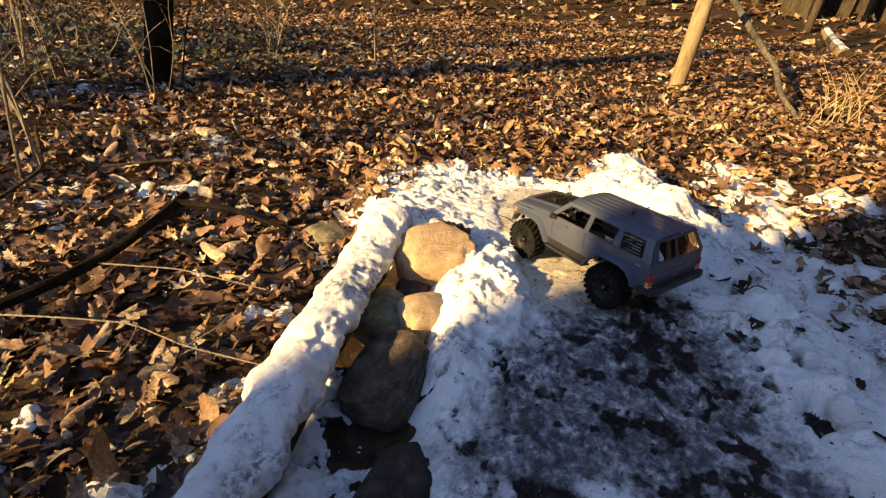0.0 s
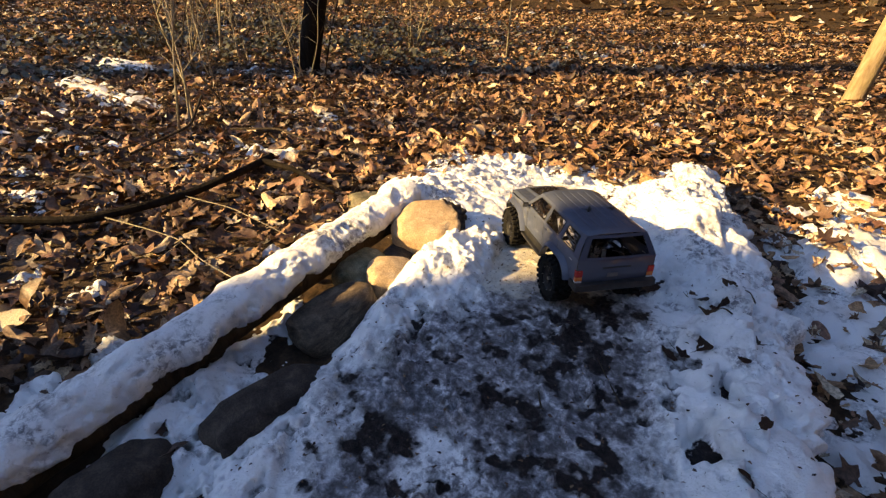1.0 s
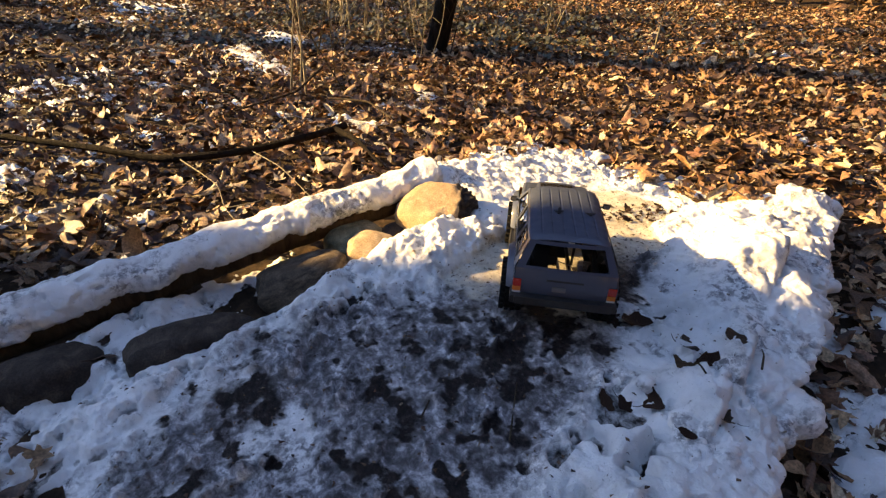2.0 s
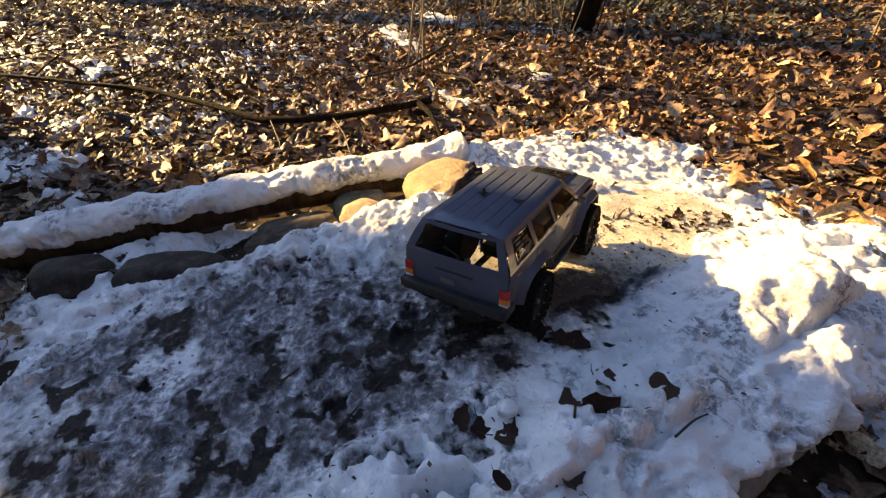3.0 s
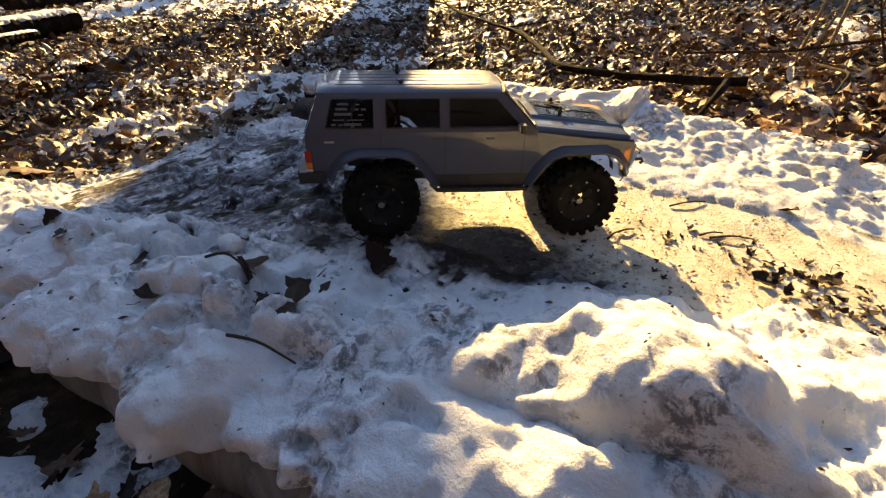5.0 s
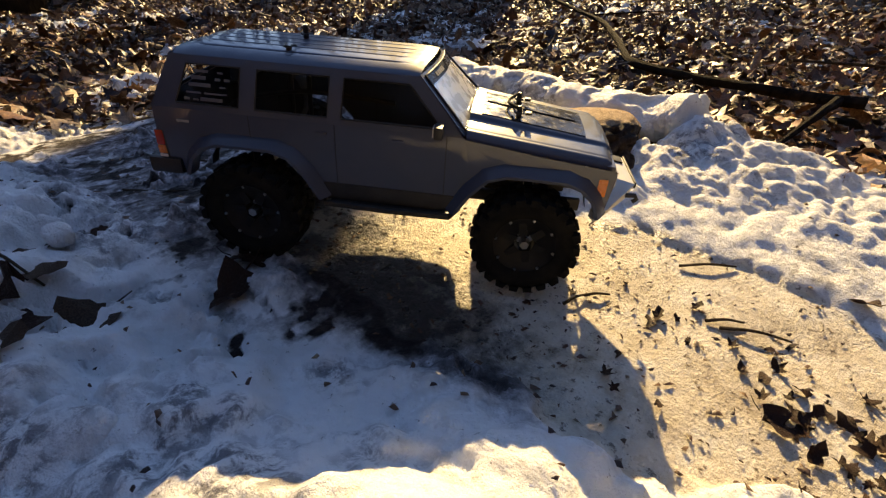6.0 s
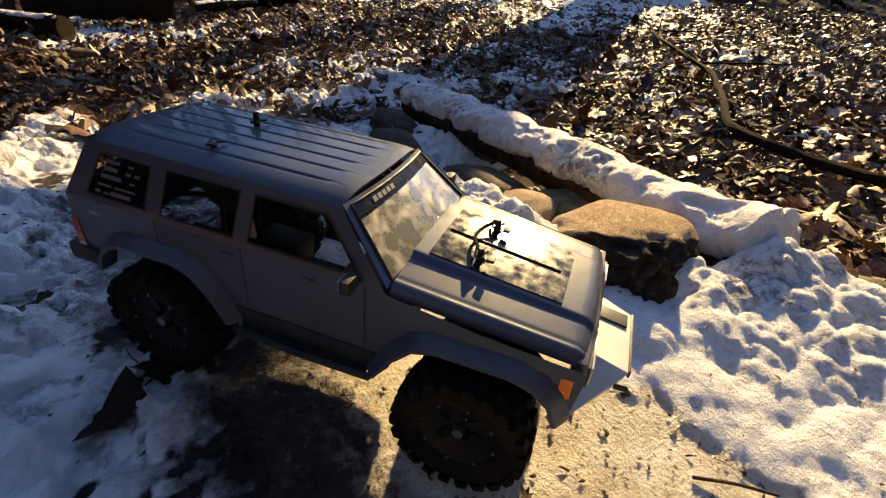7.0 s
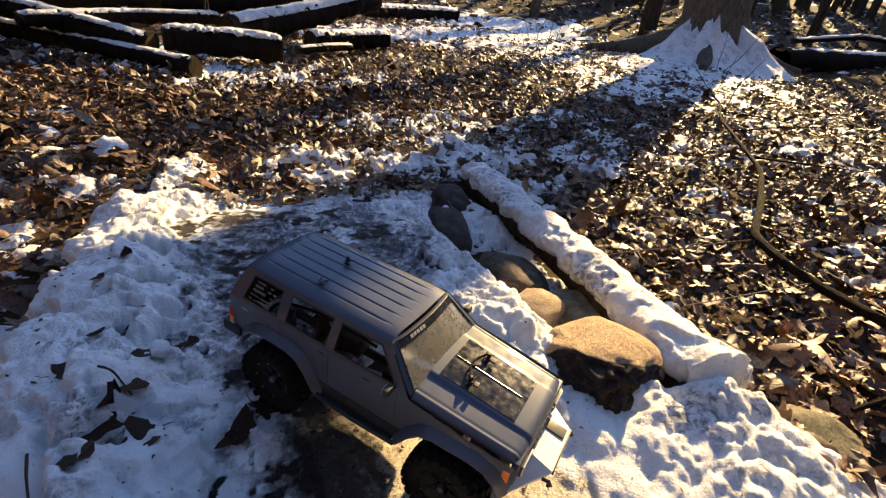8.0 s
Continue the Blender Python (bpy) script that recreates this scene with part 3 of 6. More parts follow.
def mound_sheet():
    xs, ys, h, t, core, icy, muck_shade, dirt_shade = RELIEF
    x, y = np.meshgrid(xs, ys)
    v = np.stack([x.ravel(), y.ravel(), h.ravel()], 1)
    faces = grid_faces(len(xs), len(ys), ((t > -0.006) | (core > 0.05)).ravel())
    used = np.unique(faces)
    vv, ff = pruned(v, faces)
    SURFACES.append(BVHTree.FromPolygons(vv, ff))
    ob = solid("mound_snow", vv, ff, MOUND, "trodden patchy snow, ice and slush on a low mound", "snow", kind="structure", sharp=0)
    for name, value in (("icy", icy), ("muck_shade", muck_shade), ("dirt_shade", dirt_shade)):
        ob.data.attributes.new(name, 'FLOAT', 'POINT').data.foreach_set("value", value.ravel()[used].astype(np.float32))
    return ob


def forest_sheet():
    n = 520
    a = swollen(n, 0.016, 40.0)
    x, y = np.meshgrid(a + 0.0, a + 0.3)
    t = forest_snow(x, y)
    h = soil_height(x, y) + np.maximum(t, -0.02) + 0.008 * smooth(0, 0.015, t)
    v = np.stack([x.ravel(), y.ravel(), h.ravel()], 1)
    vv, ff = pruned(v, grid_faces(n, n, (t > -0.008).ravel()))
    return solid("forest_snow", vv, ff, SNOW, "old snow lying in thin patches on dead leaves", "snow", kind="structure", sharp=0)


ground = ground_sheet()
mound_sheet()
forest_sheet()


# ---- logs, stones, trees ----
def snow_cap(line, radius, thick, spread, seed, rings=160, sides=72, lean=0.0, rag=0.40, fluff=1.0, knob=0.0):
    """A crust of snow over a log: it thins out raggedly towards both sides."""
    pts = along(line, rings)
    verts = []
    total = sum((pts[i + 1] - pts[i]).length for i in range(rings - 1))
    run, girth = np.meshgrid(np.linspace(0, total, rings), np.linspace(-1, 1, sides) * radians(spread) * (radius + thick), indexing="ij")
    salt = int(seed)
    lively = np.clip(0.55 + 1.3 * fbm(run, girth, 0.16, 3, salt + 2), 0.15, 1.0)
    heap = lively * (0.24 * clods(run, girth, 0.050, salt + 3) + 0.24 * clods(run, girth, 0.026, salt + 4) + 0.16 * clods(run, girth, 0.012, salt + 5))
    heap = 0.15 + heap + 0.95 * fbm(run, girth, 0.075, 4, salt + 6, 0.55) - 0.65 * smooth(0.17, 0.30, fbm(run, girth, 0.055, 3, salt + 8))
    drip = clods(run, 0.40 * girth, 0.042, salt + 11) + 0.6 * clods(run, 0.5 * girth, 0.020, salt + 12)
    steep = smooth(0.30, 0.75, np.abs(girth) / max(1e-6, float(np.abs(girth).max())))
    heap = heap + 0.55 * steep * (drip - 0.5)
    for i, p in enumerate(pts):
        d = (pts[min(i + 1, rings - 1)] - pts[max(i - 1, 0)]).normalized()
        side = d.cross(Vector((0, 0, 1))).normalized()
        up = side.cross(d)
        s = i / (rings - 1)
        end = min(1.0, min(s, 1 - s) * rings / 5.0) ** 0.5
        for k in range(sides):
            w = (k / (sides - 1) * 2 - 1)
            ang = radians(lean + w * spread)
            q = p + (side * math.sin(ang) + up * math.cos(ang)) * radius
            ragged = rag * (0.6 * noise.fractal(q * 13 + Vector((seed, 0, 0)), 0.9, 2.0, 4) - 0.75 * (float(drip[i, k]) - 0.55))
            fade = 1 - min(1.0, max(0.0, (abs(w) + ragged - 0.30) / 0.62)) ** 3
            lump = 0.75 + 0.30 * noise.fractal(q * 9 + Vector((0, seed, 0)), 0.9, 2.0, 3) + fluff * float(heap[i, k]) + knob * math.exp(-((1 - s) * total / 0.10) ** 2)
            t = (thick * max(fade, 0) * lump) * end - (0.012 if fade < 0.03 else 0.002) * (1 if end > 0.9 else 3)
            verts.append(p + (side * math.sin(ang) + up * math.cos(ang)) * (radius + t))
    faces = grid_faces(sides, rings)
    return [tuple(v) for v in verts], faces.tolist()


def fallen_log(line, r0, r1, bark, label, category="log", seed=1, snow=None, group="", ends=True, rings=60, sides=18, rag=0.40, rough=0.10, knob=0.0, fluff=0.85):
    log = thing("fallen_log", label, category, group=group)
    pts = along(line, rings)
    radii = [r0 + (r1 - r0) * i / (rings - 1) for i in range(rings)]
    part("trunk", tube(pts, radii, sides, rough, seed, cap=False), bark, log)
    if ends:
        for a, b, r in ((0, 1, r0), (-1, -2, r1)):
            d = (pts[a] - pts[b]).normalized()
            part("cut_end", tube([pts[a] - d * 0.012, pts[a] + d * 0.003], [r * 0.995, r * 0.96], sides, 0.06, seed), CUT_WOOD, log, "weathered sawn log end")
    if snow:
        thick, spread, lean = snow
        v, f = snow_cap(line, (r0 + r1) / 2, thick, spread, seed * 3.7, rings=max(60, rings), lean=lean, rag=rag, fluff=fluff, knob=knob)
        SURFACES.append(BVHTree.FromPolygons(v, f))
        solid("snow_ridge", v, f, SNOW, "lumpy white snow lying along a fallen log", "snow", group="snow on the logs", sharp=0)
    return log


fallen_log(LOG_A, R_A, R_A * 1.02, BARK_BROWN, "slim brown fallen log edging the mound", seed=2, snow=(0.030, 96, -14), rings=330, rag=0.22, knob=0.8, fluff=0.48)
fallen_log(LOG_B, R_B, R_B * 1.05, BARE_WOOD, "thick grey barkless fallen log edging the mound", seed=5, snow=(0.032, 52, -10), rings=440, sides=28, rag=0.50, fluff=1.0)

PILE = "logs of the far pile"
for line, r, snow, seed in (
        (((0.90, -2.03, 0.0), (1.50, -2.52, 0.02), (2.3, -3.15, 0.04)), 0.062, 0.03, 11),
        (((0.30, -2.62, 0.07), (0.7, -2.62, 0.09), (1.12, -2.55, 0.10)), 0.10, 0.05, 12),
        (((1.18, -2.40, 0.07), (1.75, -2.72, 0.15), (2.5, -3.1, 0.25)), 0.075, 0.04, 13),
        (((0.70, -3.10, 0.12), (-0.1, -3.85, 0.25), (-0.95, -4.6, 0.42)), 0.12, 0.05, 14),
        (((-0.02, -3.35, 0.06), (-0.45, -3.6, 0.07), (-0.88, -3.82, 0.08)), 0.095, 0.04, 15),
        (((1.35, -3.2, 0.16), (1.8, -3.7, 0.20), (2.4, -4.2, 0.25)), 0.085, 0.04, 16),
        (((-1.6, -7.6, 0.12), (-2.6, -8.2, 0.14), (-3.7, -8.6, 0.16)), 0.14, 0.05, 17),
        (((1.95, -2.55, 0.16), (1.4, -2.85, 0.20), (0.75, -3.05, 0.22)), 0.05, 0.03, 61),
        (((2.6, -2.75, 0.28), (1.9, -3.0, 0.30), (1.2, -3.35, 0.30)), 0.06, 0.03, 62),
        (((0.15, -2.9, 0.03), (-0.1, -3.05, 0.05), (-0.4, -3.3, 0.04)), 0.035, 0.02, 63),
        (((2.9, -3.4, 0.10), (1.6, -4.1, 0.45), (0.4, -4.7, 0.40)), 0.07, 0.03, 64),
        (((0.2, -4.0, 0.05), (-0.5, -4.9, 0.30), (-1.0, -5.6, 0.55)), 0.06, 0.02, 65),
        (((1.9, -4.9, 0.12), (0.8, -5.2, 0.2), (-0.3, -5.6, 0.30)), 0.11, 0.05, 18)):
    fallen_log(line, r, r * 0.9, BARK_BLACK, "dark snow-topped log in a pile of felled timber", seed=seed, snow=(snow * 0.36, 50, 6), group=PILE, rings=110, sides=16, rag=0.95, rough=0.30)
fallen_log(((2.30, 3.62, -0.05), (2.27, 3.95, 0.08), (2.36, 4.3, 0.20), (2.30, 4.8, 0.42), (2.36, 5.6, 0.66)), 0.018, 0.032, BARK_GREY, "crooked grey fallen trunk with peeling bark on the leaves", seed=21, rings=70, rough=0.35)
fallen_log(((4.6, 7.2, 0.05), (5.2, 8.6, 0.08), (6.3, 11.0, 0.15)), 0.08, 0.07, BARK_PALE, "pale snow-dusted fallen trunk on the leaves", seed=22, snow=(0.012, 40, 0), rings=40)
fallen_log(((-7.6, -4.1, 0.18), (-9.5, -4.2, 0.22), (-13.5, -4.4, 0.3)), 0.22, 0.18, BARK_BLACK, "massive dark fallen trunk beyond the great tree", seed=23, ends=False, snow=(0.02, 35, 0), rings=40)
fallen_log(((-7.2, -3.7, 0.50), (-8.6, -3.6, 0.66), (-10.5, -3.4, 0.62)), 0.04, 0.03, BARK_BLACK, "thin dark snow-topped limb over a fallen trunk", seed=24, snow=(0.02, 60, 0), rings=40)


def boulder(name, c, s, turn, mat, label, seed, rough=0.10, detail=4, face=None, category="rock", group="stones along the slim log"):
    bm = bmesh.new()
    bmesh.ops.create_icosphere(bm, subdivisions=detail, radius=1.0)
    off = Vector((seed * 3.1, seed * 1.7, seed))
    shade = []
    for v in bm.verts:
        n = v.co.normalized()
        k = 1 + rough * 2.0 * noise.fractal(n * 0.9 + off, 1.0, 2.0, 2) + rough * 0.35 * noise.fractal(n * 4 + off, 0.9, 2.0, 4)
        flat = Vector([math.copysign(abs(c) ** 0.55, c) for c in n])
        v.co = n.lerp(flat * (1.0 / max(1.0, flat.length * 0.80)), 0.75) * k
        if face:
            # Rough side turned from the sun; the weight also carries its painted shade.
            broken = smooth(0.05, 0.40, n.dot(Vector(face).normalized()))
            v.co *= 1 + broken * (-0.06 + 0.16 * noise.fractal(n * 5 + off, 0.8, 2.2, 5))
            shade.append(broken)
    bmesh.ops.scale(bm, vec=s, verts=bm.verts)
    me = bpy.data.meshes.new(name)
    bm.to_mesh(me)
    bm.free()
    me.materials.append(mat)
    me.polygons.foreach_set("use_smooth", np.ones(len(me.polygons), bool))
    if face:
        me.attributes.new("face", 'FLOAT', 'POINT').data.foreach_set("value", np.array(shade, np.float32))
    ob = tagged(new(name, me), label, category, group=group)
    ob.matrix_world = pose(*c, *turn)
    return ob


boulder("boulder", (0.022, 1.135, -0.005), (0.122, 0.108, 0.088), (6, -8, 20), BROKEN_SHADED, "large rounded tan sandstone boulder with a broken side painted dark as shade", 1, 0.07, 5, (0.72, 0.60, -0.32))
boulder("stone", (0.018, 0.890, -0.040), (0.060, 0.062, 0.055), (0, 0, 30), SANDSTONE, "small rounded tan stone half buried in snow", 2, 0.09)
boulder("stone", (-0.030, 0.690, -0.074), (0.088, 0.128, 0.058), (10, -16, -14), STRIPED, "broad brown banded stone beside the log", 3, 0.09)
boulder("stone", (-0.088, 0.90, -0.062), (0.070, 0.085, 0.055), (0, 0, 10), MOSSY, "dull greenish-brown stone wedged behind the log", 4, 0.10)
boulder("stone", (-0.400, 1.365, -0.108), (0.088, 0.074, 0.044), (0, 8, 50), MOSSY, "mossy grey stone among dead leaves", 5, 0.12)
boulder("stone", (0.045, 0.385, -0.070), (0.065, 0.135, 0.062), (-4, 0, -18), FIELDSTONE, "long dark stone bedded in the mound's edge", 6, 0.10)
boulder("stone", (-0.065, 0.125, -0.092), (0.075, 0.095, 0.065), (0, 5, -10), FIELDSTONE, "dark flat stone bedded in the mound's edge", 7, 0.11)
boulder("stone", (-0.03, 1.02, -0.06), (0.05, 0.05, 0.04), (0, 0, 0), FIELDSTONE, "dark stone in the gap behind the log", 8, 0.11)


def tree(base, height, r0, bark, label, seed, lean=(0.0, 0.0), limbs=7, flare=0.0, name="tree", sides=12, group="trees of the wood", low=0.35, sway=1.0, bend=99.0, taper=0.75):
    rnd = random.Random(seed)
    t = thing(name, label, "tree", group=group)
    n = 16
    x0, y0, z0 = base
    pts, radii = [], []
    for i in range(n):
        s = (i / (n - 1)) ** 1.3
        pts.append(Vector((x0 + lean[0] * min(s * height, bend) + 0.4 * sway * r0 * math.sin(2.2 * s + seed), y0 + lean[1] * min(s * height, bend) + 0.4 * sway * r0 * math.sin(3.1 * s + seed), z0 - 0.06 + s * height)))
        radii.append(r0 * (1 - taper * s) * (1 + flare * math.exp(-s * height / 0.28)))
    v, f = tube(pts, radii, sides, 0.12, seed)
    if flare:
        ridges = rnd.uniform(0, 6)
        for k, q in enumerate(v):
            h = q.z - z0
            a = math.atan2(q.y - y0, q.x - x0)
            push = 1 + 0.30 * flare * math.exp(-max(h, 0) / 0.25) * math.sin(5 * a + ridges)
            v[k] = Vector((x0 + (q.x - x0) * push, y0 + (q.y - y0) * push, q.z))
    part("trunk", (v, f), bark, t)
    for k in range(limbs):
        s = rnd.uniform(low, 0.95)
        i = min(n - 2, int(s ** (1 / 1.3) * (n - 1)))
        a = rnd.uniform(0, 2 * math.pi)
        ln = height * rnd.uniform(0.12, 0.26)
        r = radii[i] * 0.42
        p = pts[i]
        line = [p]
        for m in range(1, 7):
            line.append(line[-1] + Vector((math.cos(a + rnd.uniform(-0.35, 0.35)), math.sin(a + rnd.uniform(-0.35, 0.35)), 0.55 + 0.1 * m)) * ln / 7)
        pieces = [tube(line, [r * (1 - 0.8 * m / 6) for m in range(7)], 6, 0.1, seed + k)]
        for m in (2, 3, 4, 5):
            b = a + rnd.choice((-1, 1)) * rnd.uniform(0.5, 1.1)
            q = [line[m] + Vector((math.cos(b), math.sin(b), 0.7)) * ln * 0.12 * j for j in range(4)]
            pieces.append(tube(q, [r * 0.32, r * 0.24, r * 0.15, r * 0.05], 5, 0.1, seed + m))
        part("limb", joined(*pieces), bark, t)
    return t


def on_soil(x, y, dz=0.0):
    return (x, y, float(soil_height(x, y)) + dz)


GREAT = tree(on_soil(-6.34, -4.368), 11.0, 0.503, BARK_GREY, "great old tree with flaring snowy roots", 3, (0.081, -0.103), 9, 0.60, sway=0.0, bend=2.6, sides=40, group="", low=0.72, taper=0.74)
for k, (a, ln) in enumerate(((-0.35, 1.5), (0.75, 1.2), (1.9, 0.9), (2.6, 1.1))):
    line = [(-6.30 + math.cos(a) * (0.4 + ln * s), -4.42 + math.sin(a) * (0.4 + ln * s), 0.12 + 0.26 * (1 - s) ** 2 - 0.05 * s) for s in np.linspace(0, 1, 9)]
    part("root", tube(line, list(np.linspace(0.20, 0.05, 9)), 12, 0.15, 40 + k), BARK_GREY, GREAT)


def root_snow():
    """Snow banked up between the roots of the great tree, on its side towards the mound."""
    na, nh = 70, 60
    verts = []
    for j in range(nh):
        s = j / (nh - 1)
        for i in range(na):
            u = i / (na - 1) * 2 - 1
            a = math.atan2(0.62, 0.785) + 0.25 + u * 1.35
            top = 0.62 * (1 - 0.7 * u * u) * (1 + 1.1 * noise.fractal(Vector((u * 2.6, 2.0, 0)), 0.8, 2.0, 4))
            h = -0.12 + (top + 0.12) * s
            lean = min(max(h, 0), 2.6)
            r = 0.485 * (1 + 0.62 * math.exp(-max(h, 0) / 0.28)) * (1 + 0.18 * math.exp(-max(h, 0) / 0.25)) + 0.42 * (1 - s) ** 2
            r += 0.05 * noise.fractal(Vector((u * 5, h * 4, 1.0)), 0.9, 2.0, 4) + 0.22 - 0.34 * max(0, s - 0.7) / 0.3 - 0.2 * max(0, abs(u) - 0.8) / 0.2
            verts.append((-6.33 + 0.081 * lean + r * math.cos(a), -4.38 - 0.103 * lean + r * math.sin(a), float(soil_height(-6.33, -4.38)) + h))
    solid("snow_bank", verts, grid_faces(na, nh).tolist(), SNOW, "snow banked between the great tree's roots", "snow", sharp=0)


root_snow()
# Assumed tree, added sunward so that its shadow crosses the slim tree.
tree((-12.4, -5.0, 0.3), 10.0, 0.26, BARK_DARK, "bare grey winter tree in the wood", 49, (0.01, 0.0), 6, low=0.6)
tree(on_soil(-2.18, 3.10), 7.0, 0.088, BARK_BLACK, "slim dark tree trunk rising from the leaves", 4, (0.22, 0.08), 6)
tree(on_soil(1.74, 4.62), 7.5, 0.072, BARK_PALE, "smooth pale brown tree trunk with worn bark", 6, (0.06, 0.03), 6)
for k, (x, y, h, r) in enumerate(((-6.2, -9.6, 8, 0.13), (-7.0, -6.7, 6, 0.06), (-8.8, -8.4, 8, 0.15), (-9.6, -11.2, 9, 0.18), (-3.2, -11.5, 8, 0.12), (-1.2, -10.4, 8, 0.10), (0.6, -8.6, 7, 0.08), (2.8, -7.6, 8, 0.12),
                                    # Those near (-7, 1) are unseen, added to shade the slim tree's ground.
                                    (-11.5, -6.3, 8, 0.10), (-13.5, -6.0, 9, 0.16), (-8.4, 1.6, 7, 0.10), (-7.0, 0.6, 6, 0.12), (-6.4, 1.5, 6, 0.10), (-9.6, 0.4, 8, 0.16), (-10.5, 2.4, 8, 0.16), (-5.2, 7.4, 8, 0.12), (-3.8, 11.0, 8, 0.14), (1.2, 15.5, 9, 0.16), (6.8, 12.5, 9, 0.15), (5.6, 10.2, 7, 0.07), (8.2, 9.0, 8, 0.12), (0.2, -6.6, 6, 0.05))):
    tree(on_soil(x, y), h, r, BARK_DARK if k % 3 else BARK_GREY, "bare grey winter tree in the wood", 50 + k, (0.02 * math.sin(k * 2.1), 0.02 * math.cos(k * 1.7)), 5)


def far_woods():
    rnd = random.Random(9)
    pieces = []
    for k in range(1100):
        a = rnd.uniform(0, 2 * math.pi)
        d = rnd.uniform(19, 46)
        x, y = 0.4 + d * math.cos(a), 0.8 + d * math.sin(a)
        h, r = rnd.uniform(8, 14), rnd.uniform(0.08, 0.26)
        if (x * SUN_TO.x + y * SUN_TO.y) > 8 and abs(x * SUN_TO.y - y * SUN_TO.x) < 13:
            h = min(h, 0.25 * d)
        lx, ly = rnd.uniform(-0.06, 0.06), rnd.uniform(-0.06, 0.06)
        z = float(soil_height(x, y)) - 0.1
        pieces.append(tube([(x, y, z), (x + lx * h * 0.5, y + ly * h * 0.5, z + h * 0.5), (x + lx * h, y + ly * h, z + h)], [r, r * 0.7, r * 0.2], 6, 0.05, k))
        for m in range(6):
            b, s = rnd.uniform(0, 6.28), rnd.uniform(0.1, 0.9)
            p = Vector((x + lx * h * s, y + ly * h * s, z + h * s))
            q = p + Vector((math.cos(b), math.sin(b), 0.8)) * rnd.uniform(0.8, 2.6)
            pieces.append(tube([p, q], [r * 0.3, r * 0.06], 4, 0, m))
    v, f = joined(*pieces)
    solid("far_woods", v, f, BARK_DARK, "bare winter woods in the distance", "trees", kind="stuff")


far_woods()


def block_low_sky():
    """Dense woods away from the sun, mostly out of view, added to block low sky light."""
    rnd = random.Random(19)
    pieces = []
    for k in range(900):
        a = math.atan2(-SUN_TO.y, -SUN_TO.x) + rnd.uniform(-2.15, 2.15)
        d = rnd.uniform(12.5, 23)
        x, y = 0.4 + d * math.cos(a), 0.8 + d * math.sin(a)
        h, r = rnd.uniform(9, 17), rnd.uniform(0.08, 0.28)
        z = float(soil_height(x, y)) - 0.1
        lx, ly = rnd.uniform(-0.05, 0.05), rnd.uniform(-0.05, 0.05)
        pieces.append(tube([(x, y, z), (x + lx * h * 0.5, y + ly * h * 0.5, z + h * 0.5), (x + lx * h, y + ly * h, z + h)], [r, r * 0.75, r * 0.2], 6, 0.05, k))
        for m in range(8):
            b, s = rnd.uniform(0, 6.28), rnd.uniform(0.08, 0.9)
            p = Vector((x + lx * h * s, y + ly * h * s, z + h * s))
            pieces.append(tube([p, p + Vector((math.cos(b), math.sin(b), 0.7)) * rnd.uniform(0.8, 2.4)], [r * 0.35, r * 0.08], 4, 0, m))
    v, f = joined(*pieces)
    solid("near_woods", v, f, BARK_DARK, "dense bare woods, mostly out of view, added to block low sky light", "trees", kind="stuff")


block_low_sky()


# ---- branches and twigs on the ground ----
def branch(line, r0, r1, bark, label, forks=(), seed=1, n=40, name="fallen_branch", sides=9):
    ob = thing(name, label, "branch")
    pts = along(line, n)
    pts = [p + 0.5 * r0 * Vector((noise.noise(p * 5), noise.noise(p * 5 + Vector((9, 0, 0))), 0.6 * noise.noise(p * 4))) for p in pts]
    part("stem", tube(pts, [r0 + (r1 - r0) * i / (n - 1) for i in range(n)], sides, 0.25, seed), bark, ob)
    for k, (at, path, r) in enumerate(forks):
        p = pts[int(at * (n - 1))]
        q = along([p] + [p + Vector(d) for d in path], 12)
        part("side_twig", tube(q, list(np.linspace(r, r * 0.35, 12)), 7, 0.25, seed + k), bark, ob)
    return ob


branch([(-3.6, -1.85, 0.02), (-3.35, -1.50, 0.01), (-2.68, -0.90, 0.0), (-2.30, -0.45, -0.01), (-1.85, 0.08, -0.02), (-1.38, 0.44, -0.03), (-1.08, 0.64, -0.045), (-0.98, 0.84, -0.04), (-0.93, 1.04, -0.035), (-0.95, 1.28, -0.035), (-0.96, 1.42, -0.03)], 0.0075, 0.0165, BARK_BLACK,
       "long dark crooked branch lying on the leaves",
       ((0.99, [(0.18, 0.0, 0.005), (0.42, -0.03, -0.04)], 0.016), (0.40, [(-0.35, 0.02, 0.03), (-0.9, 0.05, 0.05)], 0.007), (0.22, [(-0.1, 0.5, 0.05), (0.1, 0.9, 0.04)], 0.006), (0.12, [(0.3, 0.1, 0.12), (0.55, 0.1, 0.30)], 0.005),
        (0.30, [(-0.3, -0.2, 0.2), (-0.5, -0.2, 0.42)], 0.005), (0.55, [(-0.2, 0.2, 0.02), (-0.5, 0.35, 0.02)], 0.006), (0.05, [(-0.3, -0.2, 0.1), (-0.5, -0.3, 0.35)], 0.005)), 3, 70)
branch([(-1.0, 0.69, -0.03), (-0.80, 0.70, -0.02), (-0.65, 0.71, -0.02), (-0.50, 0.67, -0.03), (-0.30, 0.66, -0.05)], 0.0024, 0.0016, TWIG, "thin pale twig lying across the leaves",
       ((0.55, [(0.02, -0.05, 0.0), (0.03, -0.1, 0.0)], 0.002), (0.75, [(0.04, 0.06, 0.01), (0.06, 0.12, 0.02)], 0.002)), 4, 30, "twig", 6)
